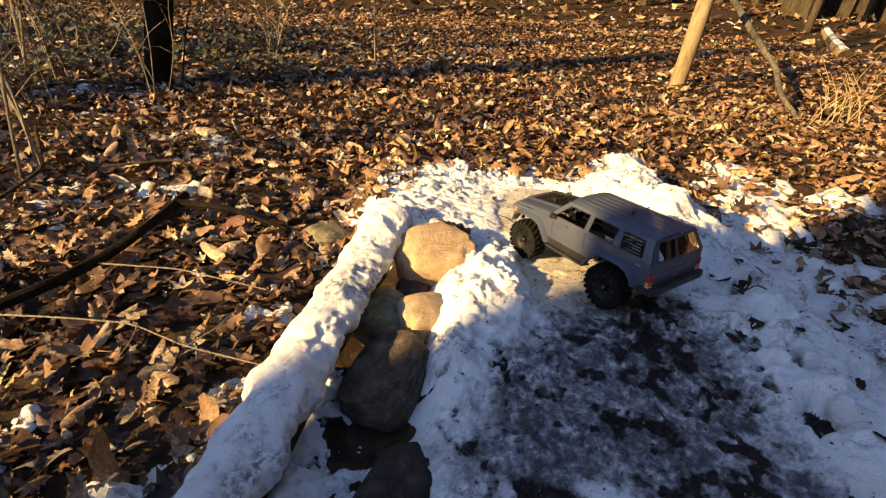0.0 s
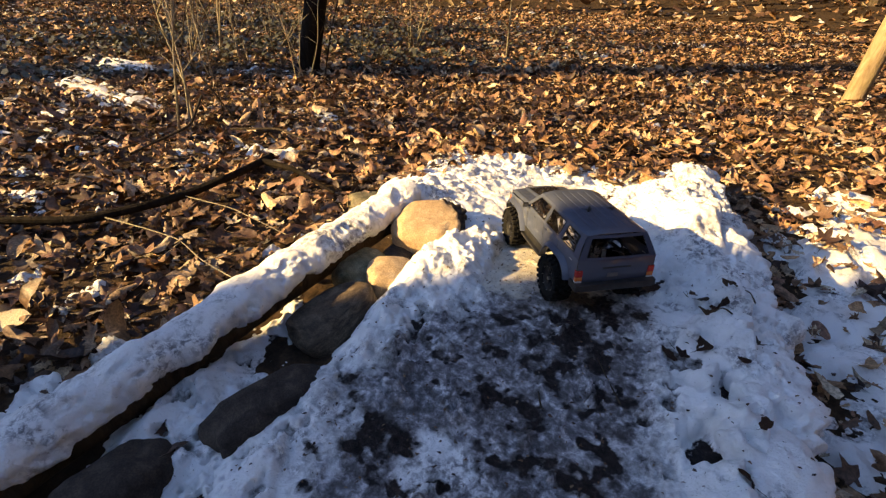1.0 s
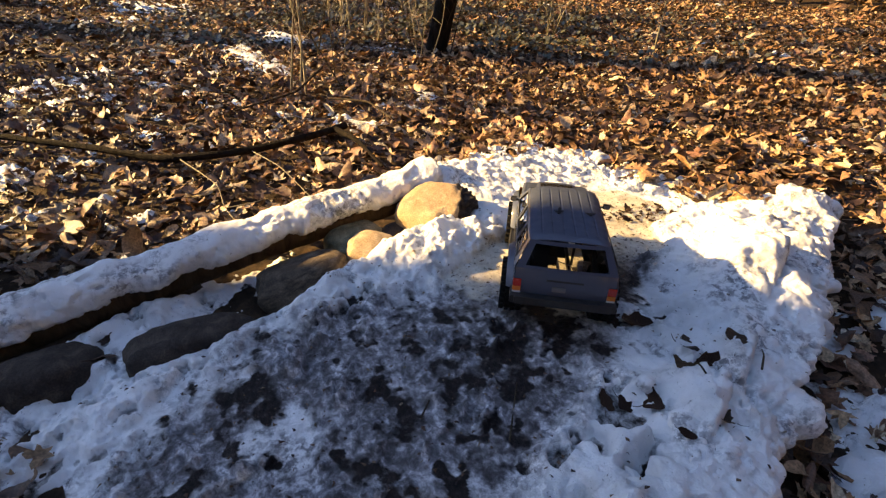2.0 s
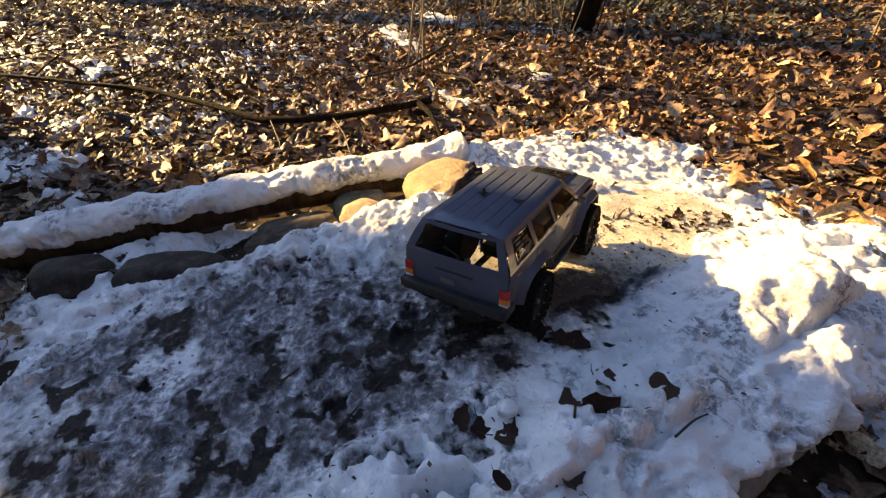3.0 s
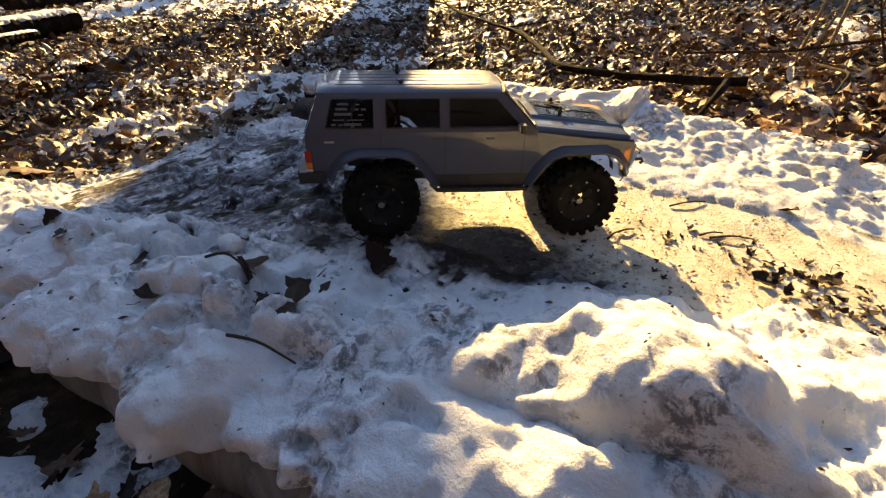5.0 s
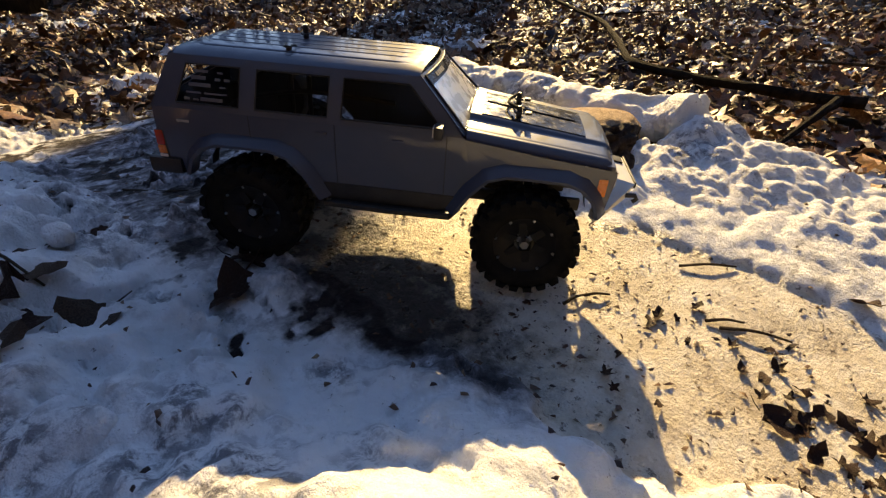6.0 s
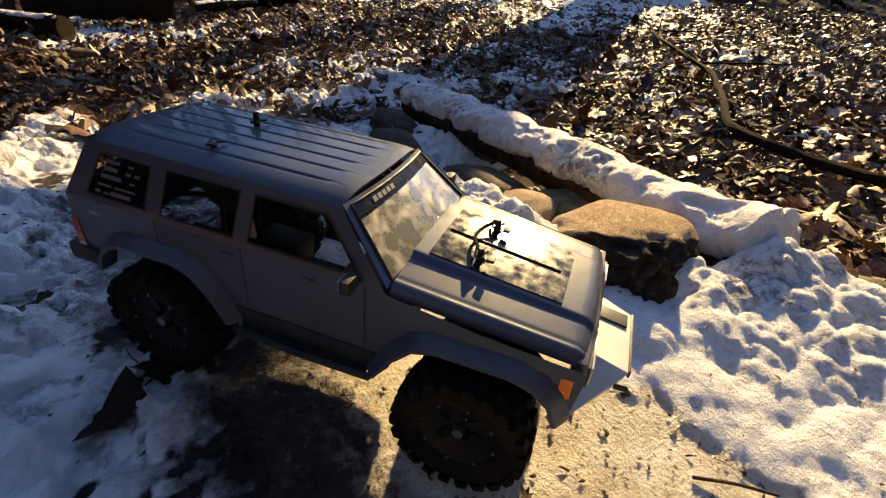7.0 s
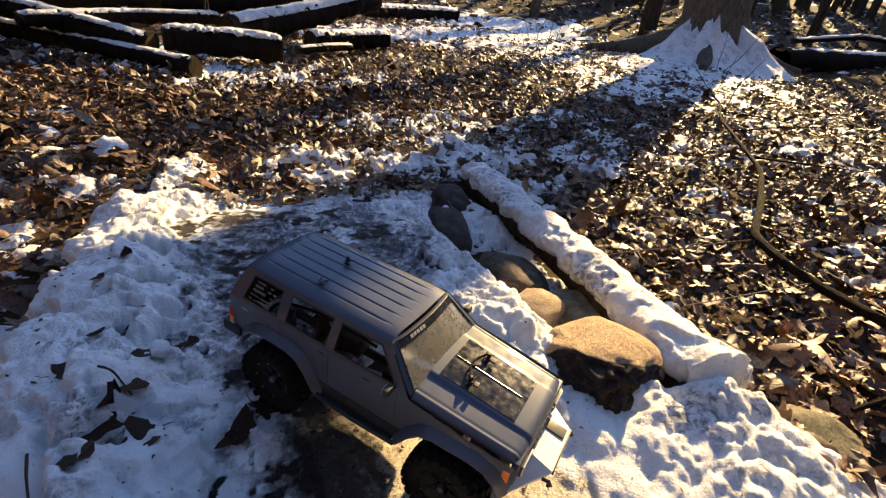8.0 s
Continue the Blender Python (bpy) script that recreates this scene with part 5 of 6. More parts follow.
def build_car():
    car = thing("model_car", "grey radio-controlled model off-road wagon on knobbly tyres, standing on ice", "model car", CAR_AT)
    body = part("body", joined(*[(lambda bm: ([v.co.copy() for v in bm.verts], [tuple(v.index for v in q.verts) for q in bm.faces]))(side_panel(s)) for s in (1, -1)]), PAINT, car, "glossy dusty grey bodyshell")
    back = (0, 0, -0.0015)
    part("roof", sheet(roof_at, 0, 1, 0, 1, 161, 26, back), PAINT, body, "grey roof with pressed ribs", 60)
    part("bonnet", sheet(bonnet_at, 0, 1, 0, 1, 91, 30, back), PAINT, body, "grey bonnet with a raised centre", 60)
    part("bonnet_panel", sheet(lambda u, v: Vector(bonnet_at(u, v)) + Vector((0, 0, 0.0011)), 0.265, 0.735, 0.08, 0.80, 40, 16, (0, 0, -0.0007)), MATTE, body, "smooth black panel on the bonnet", 60)
    rib = [Vector(bonnet_at(0.5, v)) + Vector((0, 0, 0.0016)) for v in np.linspace(0.10, 0.75, 12)]
    part("bonnet_rib", tube(rib, [0.0010] * 12, 6), MATTE, body)
    part("windscreen_frame", surround(screen_at, 0.045, 0.955, 0.05, 0.95, (0, -0.001, -0.0012)), PAINT, body)
    seal = [Vector(screen_at(u, v)) + Vector((0, 0.0008, 0.0006)) for u, v in [(0.045 + 0.91 * k / 10, 0.05) for k in range(11)] + [(0.955, 0.05 + 0.9 * k / 6) for k in range(1, 7)] + [(0.955 - 0.91 * k / 10, 0.95) for k in range(1, 11)] + [(0.045, 0.95 - 0.9 * k / 6) for k in range(1, 7)]]
    part("windscreen_seal", tube(seal, [0.0012] * len(seal), 6), BLACK, body, "black windscreen seal")
    pane = part("windscreen", sheet(screen_at, 0.045, 0.955, 0.05, 0.95, 16, 8), SCREEN, body, "dusty windscreen with a dark sun strip")
    part("sun_strip", sheet(lambda u, v: Vector(screen_at(u, v)) + Vector((0, 0.0008, 0.0006)), 0.05, 0.95, 0.79, 0.945, 16, 4, (0, -0.0003, -0.0003)), MATTE, pane, "black sun strip")
    for k in range(5):
        u = 0.20 + 0.045 * k
        part("print_bar", sheet(lambda a, b: Vector(screen_at(a, b)) + Vector((0, 0.0013, 0.0010)), 1 - u - 0.032, 1 - u, 0.835, 0.90, 2, 2, (0, -0.0003, -0.0003)), GREY_INK, pane)
    # tailgate
    part("tailgate", surround(tail_at, 0.085, 0.915, 0.10, 0.88, (0, 0.0012, 0)), PAINT, body)
    low = sheet(lambda u, v: (-(2 * u - 1) * (0.0945 + 0.001 * v), -0.2545 - 0.002 * math.sin(v * 3.0) - 0.004 * (1 - (2 * u - 1) ** 2), 0.098 + 0.0655 * v), 0, 1, 0, 1, 16, 10, (0, 0.0015, 0))
    part("tailgate_panel", low, PAINT, body)
    rear = part("rear_window", sheet(tail_at, 0.085, 0.915, 0.10, 0.88, 12, 8), GLASS, body, "clear smoked rear window")
    part("rear_wiper", tube([(0.012, -0.2625, 0.170), (0.004, -0.2605, 0.180), (-0.02, -0.2585, 0.186)], [0.0012, 0.0010, 0.0008], 6), BLACK, rear)
    part("number_plate", boxed((-0.010, -0.2635, 0.1255), (0.026, 0.0015, 0.0105), 0.0004), WHITE, body, "blank white number plate")
    part("tailgate_recess", boxed((0, -0.2598, 0.142), (0.070, 0.0015, 0.004), 0.0005), BLACK, body)
    # windows and prints
    for s in (1, -1):
        for k, pts in enumerate(WINDOWS):
            pane = part("side_window", planar(pts, (), lambda y, z: (s * (half_width(y, z) - 0.0012), y, z), 0), GLASS, body, "smoked see-through side window")
            rimline = [Vector((s * (half_width(y, z) + 0.0004), y, z)) for y, z in pts + pts[:1]]
            part("window_trim", tube(rimline, [0.0011] * len(rimline), 5), BLACK, pane)
            if k == 0:
                rnd = random.Random(5 + s)
                for m in range(5):
                    z0, a = 0.1735 + 0.0064 * m, -0.217 + 0.0022 * m
                    while a < -0.172:
                        b = min(a + rnd.choice((0.006, 0.010, 0.016, 0.024)), -0.165)
                        tall = rnd.choice((0.0014, 0.0022, 0.0032))
                        v = [Vector((s * (half_width(y, z) + d), y, z)) for d in (-0.0009, -0.0004) for y, z in ((a, z0), (b, z0), (b, z0 + tall), (a, z0 + tall))]
                        part("sticker_bar", (v, [(0, 1, 2, 3), (4, 5, 6, 7), (0, 1, 5, 4), (1, 2, 6, 5), (2, 3, 7, 6), (3, 0, 4, 7)]), WHITE, pane, "faded white sticker print")
                        a = b + rnd.choice((0.002, 0.004, 0.010))
        for y in (-0.148, -0.056, 0.060):
            strip = [Vector((s * (half_width(y, z) + 0.0002), y, z)) for z in np.linspace(0.097, 0.164, 8)]
            part("door_seam", tube(strip, [0.0004] * 8, 4), BLACK, body)
        for y in (-0.070, 0.010):
            part("door_handle", boxed((s * (half_width(y, 0.154) + 0.001), y, 0.154), (0.0022, 0.012, 0.0026), 0.0008), PAINT, body, "grey moulded door handle")
        part("fender_badge", boxed((s * (half_width(-0.222, 0.151) + 0.0002), -0.222, 0.151), (0.0006, 0.014, 0.0026), 0.0001), GREY_INK, body)
        # flares follow the wheel openings
        for c in (AXLE, -AXLE):
            pts = arch(c)
            rows = []
            for out, grow in ((-0.004, 0.0), (0.0125, 0.0), (0.0130, 0.0035), (0.004, 0.0105), (-0.001, 0.0125)):
                for y, z in pts:
                    d = Vector((0, y - c, max(0.01, z - 0.070))).normalized()
                    rows.append(Vector((s * (half_width(y, max(z, 0.1)) + out), y + d.y * grow, z + d.z * grow)))
            part("fender_flare", (rows, [tuple(q) for q in grid_faces(len(pts), 5).tolist()]), PAINT, body, "grey fender flare")
        part("sill_cover", boxed((s * 0.0965, 0.0, 0.0900), (0.006, 0.146, 0.019), 0.0015), BLACK, body, "black sill panel")
        slider = part("rock_slider", tube([(s * 0.088, -0.076, 0.080), (s * 0.106, -0.068, 0.078), (s * 0.108, 0.0, 0.078), (s * 0.106, 0.068, 0.078), (s * 0.088, 0.076, 0.080)], [0.0036] * 5, 8), BLACK, car, "black tube rock slider")
        part("slider_plate", boxed((s * 0.099, 0.0, 0.0795), (0.016, 0.128, 0.002), 0.0005), BLACK, slider)
        mirror = part("door_mirror", boxed((s * 0.1105, 0.053, 0.1725), (0.016, 0.009, 0.0125), 0.003), BLACK, body, "black door mirror")
        part("mirror_glass", boxed((s * 0.1105, 0.0480, 0.1725), (0.0125, 0.0012, 0.0095), 0.0004), STEEL, mirror)
        part("mirror_arm", tube([(s * 0.096, 0.055, 0.168), (s * 0.105, 0.054, 0.171)], [0.0025, 0.0022], 6), BLACK, mirror)
        lamp = part("tail_lamp", boxed((s * 0.0890, -0.2525, 0.1195), (0.0165, 0.010, 0.038), 0.0015), BLACK, body)
        part("red_lens", boxed((s * 0.0898, -0.2542, 0.1295), (0.0160, 0.0095, 0.0165), 0.0012), RED, lamp, "red tail lens")
        part("amber_lens", boxed((s * 0.0898, -0.2542, 0.1160), (0.0160, 0.0095, 0.0095), 0.0012), AMBER, lamp, "amber indicator lens")
        part("clear_lens", boxed((s * 0.0898, -0.2542, 0.1065), (0.0160, 0.0095, 0.0085), 0.0012), CLEAR, lamp, "clear reversing lens")
        part("corner_lens", boxed((s * 0.0900, 0.2215, 0.1255), (0.0100, 0.0095, 0.0190), 0.0015), AMBER, body, "amber corner marker")
        head = part("head_lamp", boxed((s * 0.062, 0.2335, 0.1290), (0.036, 0.006, 0.020), 0.0015), BLACK, body)
        part("lamp_lens", boxed((s * 0.062, 0.2370, 0.1290), (0.032, 0.002, 0.017), 0.0008), CLEAR, head, "clear square headlamp lens")
        part("chassis_rail", boxed((s * 0.031, 0.0, 0.074), (0.007, 0.43, 0.014), 0.001), BLACK, car)
        part("running_board", boxed((s * 0.080, 0.0, 0.0895), (0.030, 0.145, 0.003), 0.0008), BLACK, body)
        for y in (AXLE, -AXLE):
            part("shock", tube([(s * 0.052, y - 0.004 * (1 if y > 0 else -1), 0.062), (s * 0.043, y, 0.122)], [0.0055, 0.0055], 10), ALLOY, car, "silver coil shock")
            part("wheel_arch_liner", sheet(lambda u, v: (s * (0.062 + 0.030 * v), y + 0.060 * math.cos(math.pi * u), 0.094 + 0.040 * math.sin(math.pi * u)), 0, 1, 0, 0.5, 12, 3, (0, 0, 0.001)), BLACK, body)
    # nose and bumpers
    part("nose", boxed((0, 0.2280, 0.1270), (0.174, 0.010, 0.040), 0.004), PAINT, body)
    part("grille", boxed((0, 0.2330, 0.1290), (0.082, 0.004, 0.022), 0.001), BLACK, body, "black slotted grille")
    for k in range(8):
        part("grille_bar", boxed((-0.035 + 0.010 * k, 0.2355, 0.1290), (0.0032, 0.003, 0.021), 0.0006), PAINT, body)
    bm = bmesh.new()
    rows = [[(-0.099, 0.214, 0.096), (-0.034, 0.233, 0.117), (0.034, 0.233, 0.117), (0.099, 0.214, 0.096)],
            [(-0.101, 0.221, 0.091), (-0.040, 0.269, 0.111), (0.040, 0.269, 0.111), (0.101, 0.221, 0.091)],
            [(-0.099, 0.218, 0.083), (-0.038, 0.262, 0.090), (0.038, 0.262, 0.090), (0.099, 0.218, 0.083)]]
    vs = [[bm.verts.new(p) for p in row] for row in rows]
    for a, b in zip(vs, vs[1:]):
        for i in range(3):
            bm.faces.new((a[i], a[i + 1], b[i + 1], b[i]))
    bmesh.ops.recalc_face_normals(bm, faces=bm.faces)
    bmesh.ops.solidify(bm, geom=bm.faces[:], thickness=0.002)
    bumper = part("front_bumper", bm, ALLOY, car, "folded bare metal front bumper", 15)
    for s in (1, -1):
        part("tow_hook", tube([(s * 0.048, 0.2600, 0.100), (s * 0.048, 0.270, 0.101), (s * 0.048, 0.273, 0.097), (s * 0.048, 0.269, 0.093)], [0.0026] * 4, 8), BLACK, bumper, "black tow hook")
    part("bumper_slot", boxed((-0.026, 0.2510, 0.1145), (0.018, 0.028, 0.003), 0.0006, Matrix.Rotation(radians(-9), 3, 'X')), BLACK, bumper)
    part("bumper_lip", boxed((0, 0.2695, 0.1095), (0.080, 0.0022, 0.007), 0.0008), BLACK, bumper, "dark front edge of the bumper")
    part("winch_plate", boxed((0, 0.2635, 0.0975), (0.046, 0.0025, 0.010), 0.0008), BLACK, bumper)
    rb = part("rear_bumper", boxed((0, -0.2650, 0.0985), (0.186, 0.018, 0.018), 0.004), BLACK, car, "black moulded rear bumper")
    for s in (1, -1):
        part("bumper_end", boxed((s * 0.0965, -0.2525, 0.0985), (0.010, 0.038, 0.018), 0.004), BLACK, rb)
        part("body_post", tube([(s * 0.030, 0.020 - 0.144, 0.10), (s * 0.030, 0.020 - 0.144, 0.217)], [0.003, 0.003], 8), BLACK, car)
    # body pins, clips and tether
    for name, x, y, z, h, base in (("roof_pin", -0.018, -0.124, 0.2225, 0.014, body), ("roof_pin", 0.047, -0.118, 0.2205, 0.005, body), ("bonnet_pin", -0.028, 0.130, 0.170, 0.012, body), ("bonnet_pin", 0.028, 0.130, 0.170, 0.012, body)):
        pin = part(name, tube([(x, y, z - 0.004), (x, y, z + h * 0.75), (x, y, z + h)], [0.0033, 0.0030, 0.0022], 8), BLACK, base, "black body mounting pin")
        part("clip", tube([(x - 0.010, y + 0.004, z + 0.004), (x - 0.003, y + 0.001, z + 0.005), (x + 0.004, y + 0.004, z + 0.005), (x + 0.009, y + 0.001, z + 0.006), (x + 0.003, y - 0.004, z + 0.005), (x - 0.008, y - 0.006, z + 0.006)], [0.0012] * 6, 6), BLACK, pin, "bent wire body clip")
        if name == "bonnet_pin":
            part("pull_tab", boxed((x + 0.004, y + 0.010, z + 0.006), (0.008, 0.007, 0.003), 0.001, Matrix.Rotation(0.0, 3, 'Z')), BLACK, pin)
    part("tether", tube(along([(-0.028, 0.128, 0.180), (-0.012, 0.119, 0.178), (0.006, 0.117, 0.178), (0.028, 0.128, 0.180)], 14), [0.0017] * 14, 6), RUBBER, body, "black rubber clip tether")
    # running gear
    for y in (AXLE, -AXLE):
        axle = part("axle", tube([(-0.085, y, HUB_Z), (-0.03, y, HUB_Z), (0.03, y, HUB_Z), (0.085, y, HUB_Z)], [0.0075, 0.008, 0.008, 0.0075], 12), BLACK, car, "black solid axle")
        v, f = lathe([(0.001, -0.017), (0.014, -0.015), (0.0175, 0.0), (0.014, 0.015), (0.001, 0.017)], 16)
        part("differential", ([p + Vector((0.018, y, HUB_Z)) for p in v], f), BLACK, axle)
    part("drive_shaft", tube([(0.012, -AXLE + 0.016, 0.061), (0.0, 0.0, 0.078), (0.012, AXLE - 0.016, 0.061)], [0.004] * 3, 8), STEEL, car)
    part("skid_plate", boxed((0, 0.0, 0.0690), (0.072, 0.085, 0.006), 0.002), BLACK, car)
    part("gear_case", boxed((0, 0.035, 0.092), (0.052, 0.075, 0.038), 0.006), BLACK, car)
    part("battery", boxed((0.004, 0.150, 0.098), (0.045, 0.09, 0.026), 0.004), BLACK, car)
    part("receiver_box", boxed((-0.018, -0.085, 0.096), (0.036, 0.050, 0.026), 0.003), BLACK, car)
    for s in (1, -1):
        part("cage_bar", tube(along([(s * 0.058, -0.215, 0.105), (s * 0.060, -0.19, 0.165), (s * 0.060, -0.10, 0.185), (s * 0.060, 0.0, 0.180)], 14), [0.0026] * 14, 7), BLACK, car)
    part("spare_hump", lathe([(0.001, -0.018), (0.034, -0.016), (0.038, 0.0), (0.034, 0.016), (0.001, 0.018)], 20), BLACK, car).matrix_basis = pose(-0.045, -0.165, 0.145)
    for s in (1, -1):
        wheel_parts(car, s, (s * TRACK, AXLE, HUB_Z), 12)
        wheel_parts(car, s, (s * TRACK, -AXLE, HUB_Z), 31)
    return car


WINDOWS = [[(-0.226, 0.1705), (-0.158, 0.1705), (-0.158, 0.2065), (-0.216, 0.2065)],
           [(-0.140, 0.1705), (-0.064, 0.1705), (-0.064, 0.2065), (-0.140, 0.2065)],
           [(-0.049, 0.1705), (0.052, 0.1705), (0.048, 0.1770), (0.018, 0.2065), (-0.049, 0.2065)]]


def side_panel(s):
    """One side of the bodyshell: door skins with wheel openings below, pillars and window openings above."""
    outline = [(-0.250, 0.100)] + arch(-AXLE) + arch(AXLE) + [(0.2300, 0.103), (0.2335, 0.1400), (0.230, 0.1440), (0.079, 0.1625), (0.077, 0.164), (-0.2545, 0.164), (-0.2560, 0.130)]
    bm = planar(outline, (), lambda y, z: (s * half_width(y, z), y, z), 0)
    top = planar([(-0.2535, 0.164), (0.077, 0.164), (0.028, 0.2140), (-0.2350, 0.2140)], [w for w in WINDOWS], lambda y, z: (s * half_width(y, z), y, z), 0)
    me = bpy.data.meshes.new("panel")
    top.to_mesh(me)
    top.free()
    bm.from_mesh(me)
    bpy.data.meshes.remove(me)
    bmesh.ops.remove_doubles(bm, verts=bm.verts, dist=0.0003)
    bm.verts.ensure_lookup_table()
    bm.verts.index_update()
    return bm


build_car()


# ---- single leaves lying nearest the path, as pieces of the ground ----
def near_leaves():
    rng = np.random.default_rng(77)
    meshes = []
    for i, k in enumerate(("maple", "oak", "maple", "plain", "maple", "oak")):
        v, f = leaf_shape(k, True, 500 + i)
        v2, f2 = tube([(-0.40, 0, v[1][2]), (-0.6, 0.02, 0.03), (-0.85, 0.06, 0.05)], [0.018, 0.013, 0.010], 4, 0, i)
        meshes.append(mesh_of("leaf", [(a[0], a[1], a[2] * 0.7) for a in v] + [tuple(a) for a in v2], f.tolist() + [tuple(j + len(v) for j in q) for q in f2], LEAF, 0))
    x, y = spots(1500, 0.75, 1.8, rng)
    keep = (x < -0.2) | (y > 1.75)
    x, y = x[keep][:285], y[keep][:285]
    for a, b in zip(x, y):
        s = 0.072 * rng.uniform(0.6, 1.5)
        z = float(soil_height(a, b)) + max(0.0, float(forest_snow(a, b))) + rng.uniform(0.018, 0.042)
        share("leaf", meshes[int(rng.integers(0, 6))], ground, pose(a, b, z, rng.normal(0, 17), rng.normal(0, 17), rng.uniform(0, 360)) @ Matrix.Diagonal((s, s, s, 1)))


near_leaves()


def lone_leaf(x, y, size, turn, seed, label, kind="maple", dz=0.004, curl=0.45, stalk=0.35):
    v, f = leaf_shape(kind, True, seed)
    v = v * np.array([1.0, 0.9, curl])
    stem = tube([(-0.40, 0, v[1][2]), (-0.40 - 0.5 * stalk, 0.03, 0.05), (-0.40 - stalk, 0.10, 0.14)], [0.016, 0.012, 0.009], 5, 0, seed)
    vv, ff = joined(([tuple(a) for a in v], [tuple(q) for q in f]), stem)
    low = min(a[2] for a in vv)
    z = top_height(x, y) + dz - 0.35 * low * size
    solid("dead_leaf", vv, ff, LEAF_WET, label, "leaf", group="leaves on the snow", sharp=0, m=pose(x, y, z, *turn) @ Matrix.Diagonal((size, size, size, 1)))


lone_leaf(0.855, 1.050, 0.085, (38, -35, 75), 931, "curled dark red-brown leaf standing in the snow", "torn", 0.008, 0.9, 0.8)
lone_leaf(0.870, 1.075, 0.075, (6, 12, 190), 941, "dark brown leaf sunk in the snow", "torn", 0.002)
lone_leaf(0.815, 1.105, 0.068, (-18, 12, 20), 947, "broad folded brown leaf lying on the snow", "torn", 0.004, 0.9, 0.2)
lone_leaf(0.877, 1.150, 0.060, (12, -18, 110), 923, "dark brown lobed leaf lying on the snow", "torn", 0.004, 0.6)
lone_leaf(0.838, 1.022, 0.055, (-6, 10, 150), 924, "dark torn leaf frozen into the snow", "torn", 0.002)
lone_leaf(0.934, 0.960, 0.045, (18, 5, 200), 903, "small dark leaf lying on the snow", "torn", 0.003, 0.8)
lone_leaf(0.832, 0.930, 0.062, (5, -14, 70), 904, "dark leaf frozen beside a snowball", "torn", 0.003, 0.7)
lone_leaf(0.800, 0.905, 0.050, (10, 14, 10), 942, "dark leaf frozen beside a snowball", "torn", 0.002, 0.6)
lone_leaf(0.768, 0.880, 0.045, (15, -14, 130), 943, "small dark leaf frozen into the slush", "torn", 0.002, 0.7)
lone_leaf(0.905, 0.880, 0.030, (10, 10, 20), 905, "small dark leaf lying on the snow", "plain")
lone_leaf(0.910, 0.585, 0.042, (30, -30, 160), 906, "small dark leaf standing in the snow", "torn", 0.006, 0.8)
lone_leaf(0.935, 0.708, 0.036, (10, -8, 60), 944, "small dark leaf sunk in the snow", "torn", 0.002)
lone_leaf(0.691, 1.118, 0.075, (5, 8, 35), 937, "wet dark leaf frozen in the ice", "torn", 0.003)
lone_leaf(0.655, 1.085, 0.055, (-8, 8, 135), 938, "wet dark leaf frozen in the ice", "torn", 0.003, 0.7)
lone_leaf(0.42, 1.58, 0.036, (10, 5, 80), 908, "wet brown leaf frozen in the ice", "torn", 0.004)
lone_leaf(0.37, 1.66, 0.036, (4, 15, 10), 909, "wet brown leaf frozen in the ice", "torn", 0.004)
lone_leaf(0.47, 1.64, 0.034, (12, -5, 250), 910, "wet brown leaf frozen in the ice", "torn", 0.004)
lone_leaf(0.18, 1.60, 0.035, (20, 30, 250), 911, "small dark leaf on lumpy snow", "torn")
boulder("snowball", (0.806, 0.936, top_height(0.806, 0.936) + 0.008), (0.014, 0.014, 0.012), (0, 0, 0), SNOW, "small round ball of snow", 31, 0.08, 3, category="snowball", group="")


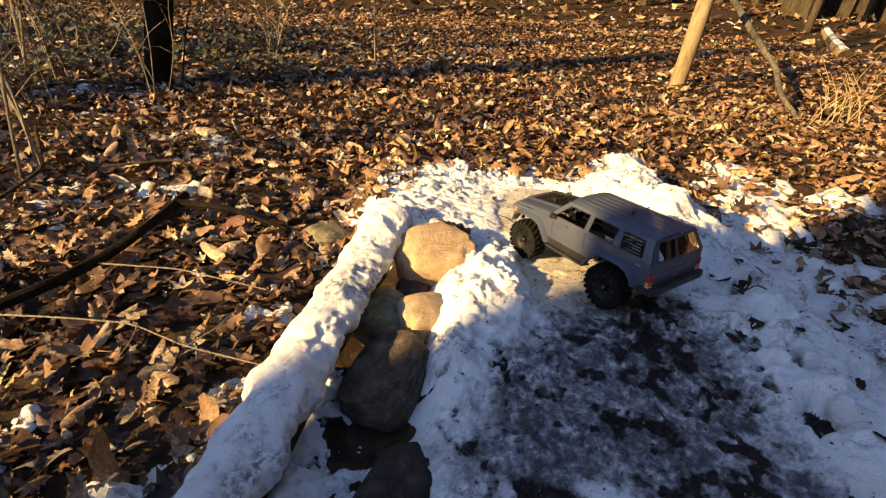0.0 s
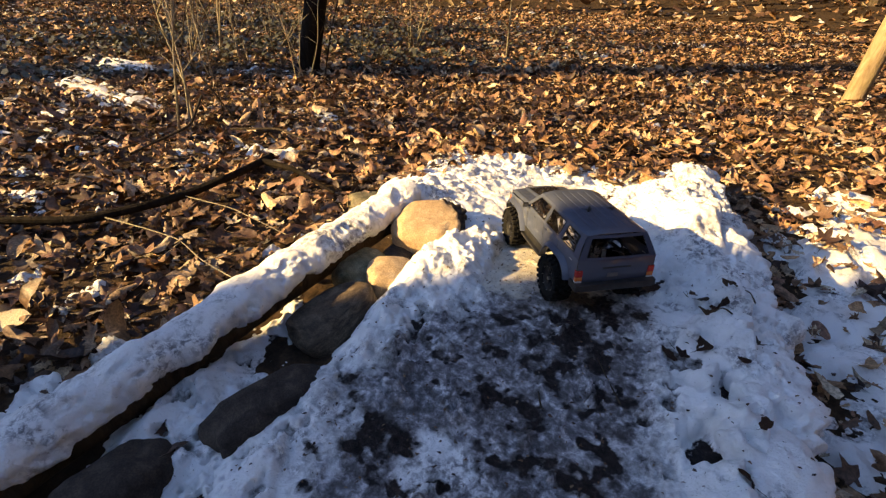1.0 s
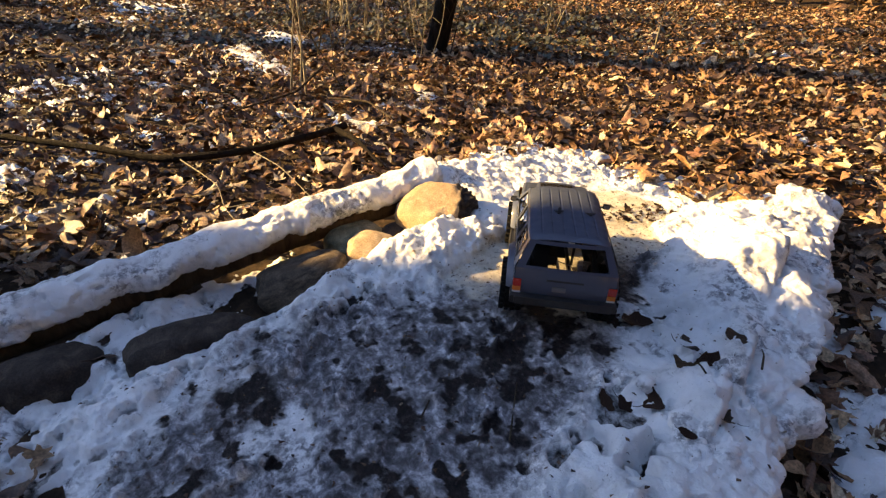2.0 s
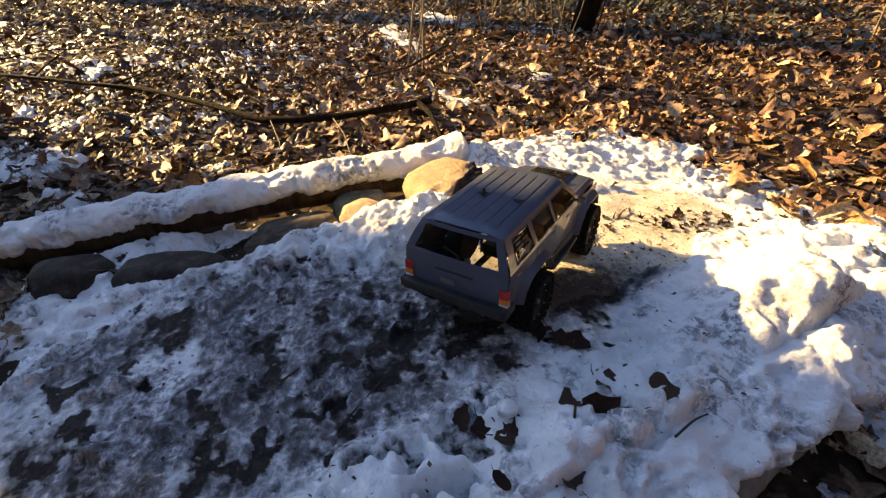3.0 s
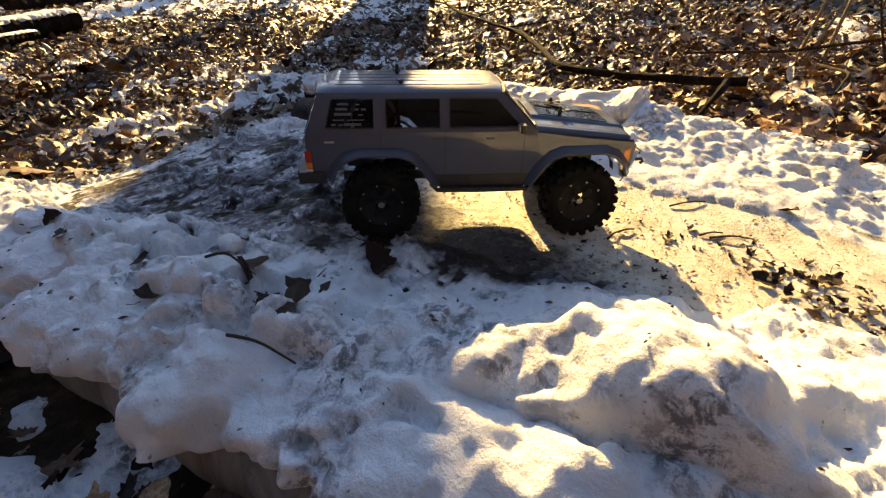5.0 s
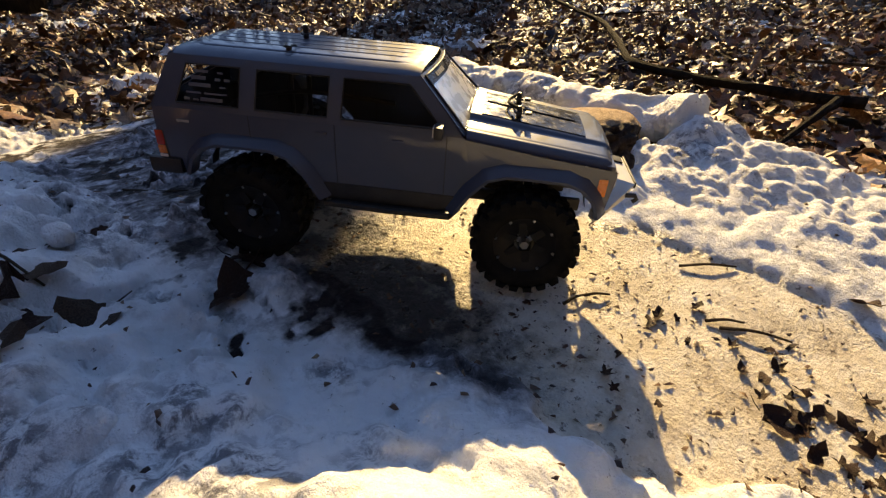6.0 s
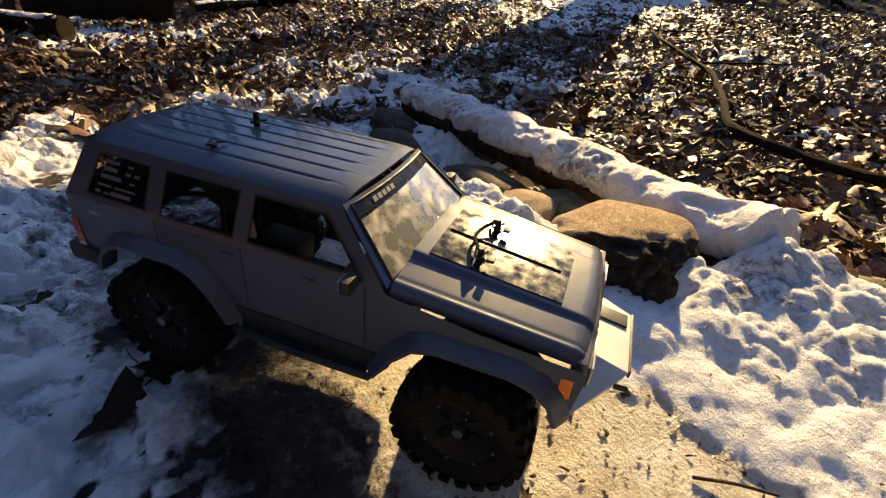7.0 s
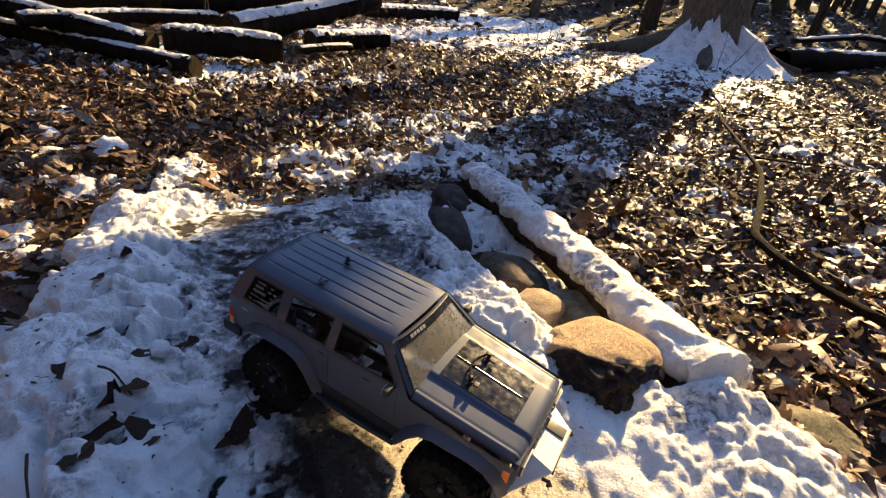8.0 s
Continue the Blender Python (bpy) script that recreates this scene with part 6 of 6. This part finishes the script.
def leaf_scraps():
    """A drift of small wet leaves on the ice before the car."""
    rng = np.random.default_rng(33)
    meshes = []
    for i, k in enumerate(("oak", "torn", "maple", "torn")):
        v, f = leaf_shape(k, True, 640 + i)
        meshes.append(mesh_of("leaf_scrap", [tuple(p) for p in v * np.array([1, 0.8, 0.9])], f.tolist(), LEAF_WET, 0))
    for k in range(95):
        if k < 75:
            u = rng.normal(0, 1)
            a, b = 0.415 + 0.035 * u + rng.normal(0, 0.028), 1.665 + 0.085 * u + rng.normal(0, 0.022)
        else:
            a, b = rng.uniform(0.24, 0.52), rng.uniform(1.32, 1.72)
        s = 0.022 * rng.uniform(0.4, 1.3)
        z = top_height(a, b) + rng.uniform(0.001, 0.006)
        tagged(new("leaf_scrap", meshes[k % 4]), "small wet brown leaf frozen on trodden ice", "leaf", "leaves on the ice").matrix_world = pose(a, b, z, rng.normal(0, 16), rng.normal(0, 16), rng.uniform(0, 360)) @ Matrix.Diagonal((s, s, s, 1))


leaf_scraps()


def crumbs():
    """Scraps of leaf and bark frozen into the ice and the snow."""
    rng = np.random.default_rng(5)
    n = 6500
    x, y = rng.uniform(0.0, 1.08, n), rng.uniform(-0.1, 1.95, n)
    keep = rng.uniform(0, 1, n) < (0.10 + 0.75 * ice_weight(x, y) * (0.4 + 1.6 * np.clip(fbm(x, y, 0.2, 3, 9) + 0.2, 0, 1)) + 0.35 * blob(x, y, 0.48, 0.55, 0.3, 0.4))
    keep &= (mound_weight(x, y) > 0.5) | ((np.abs(x - log_x(LOG_B, y)) < 0.11) & (y > 0.2))
    x, y = x[keep], y[keep]
    z = [top_height(a, b) for a, b in zip(x, y)]
    v, f = [], []
    for a, b, c in zip(x, y, z):
        s, w = rng.uniform(0.0015, 0.0065), rng.uniform(0, 6.28)
        d = np.array([math.cos(w), math.sin(w), rng.uniform(-0.2, 0.2)]) * s
        e = np.array([-math.sin(w), math.cos(w), rng.uniform(-0.3, 0.3)]) * s * rng.uniform(0.2, 0.7)
        p = np.array([a, b, c + 0.002])
        o = len(v)
        v += [tuple(p + d * rng.uniform(0.5, 1.2) + e * rng.uniform(-0.8, 0.8)), tuple(p + e + d * rng.uniform(-0.8, 0.8)), tuple(p - d * rng.uniform(0.3, 1) + e * rng.uniform(-0.8, 0.8)), tuple(p - e + d * rng.uniform(-0.8, 0.8)), tuple(p + np.array([0, 0, 0.5 * s]))]
        f += [(o, o + 1, o + 4), (o + 1, o + 2, o + 4), (o + 2, o + 3, o + 4), (o + 3, o, o + 4)]
    solid("leaf_crumbs", v, f, LEAVES_WET, "dark scraps of leaf and bark on ice and snow", "debris", kind="stuff", sharp=0)


crumbs()
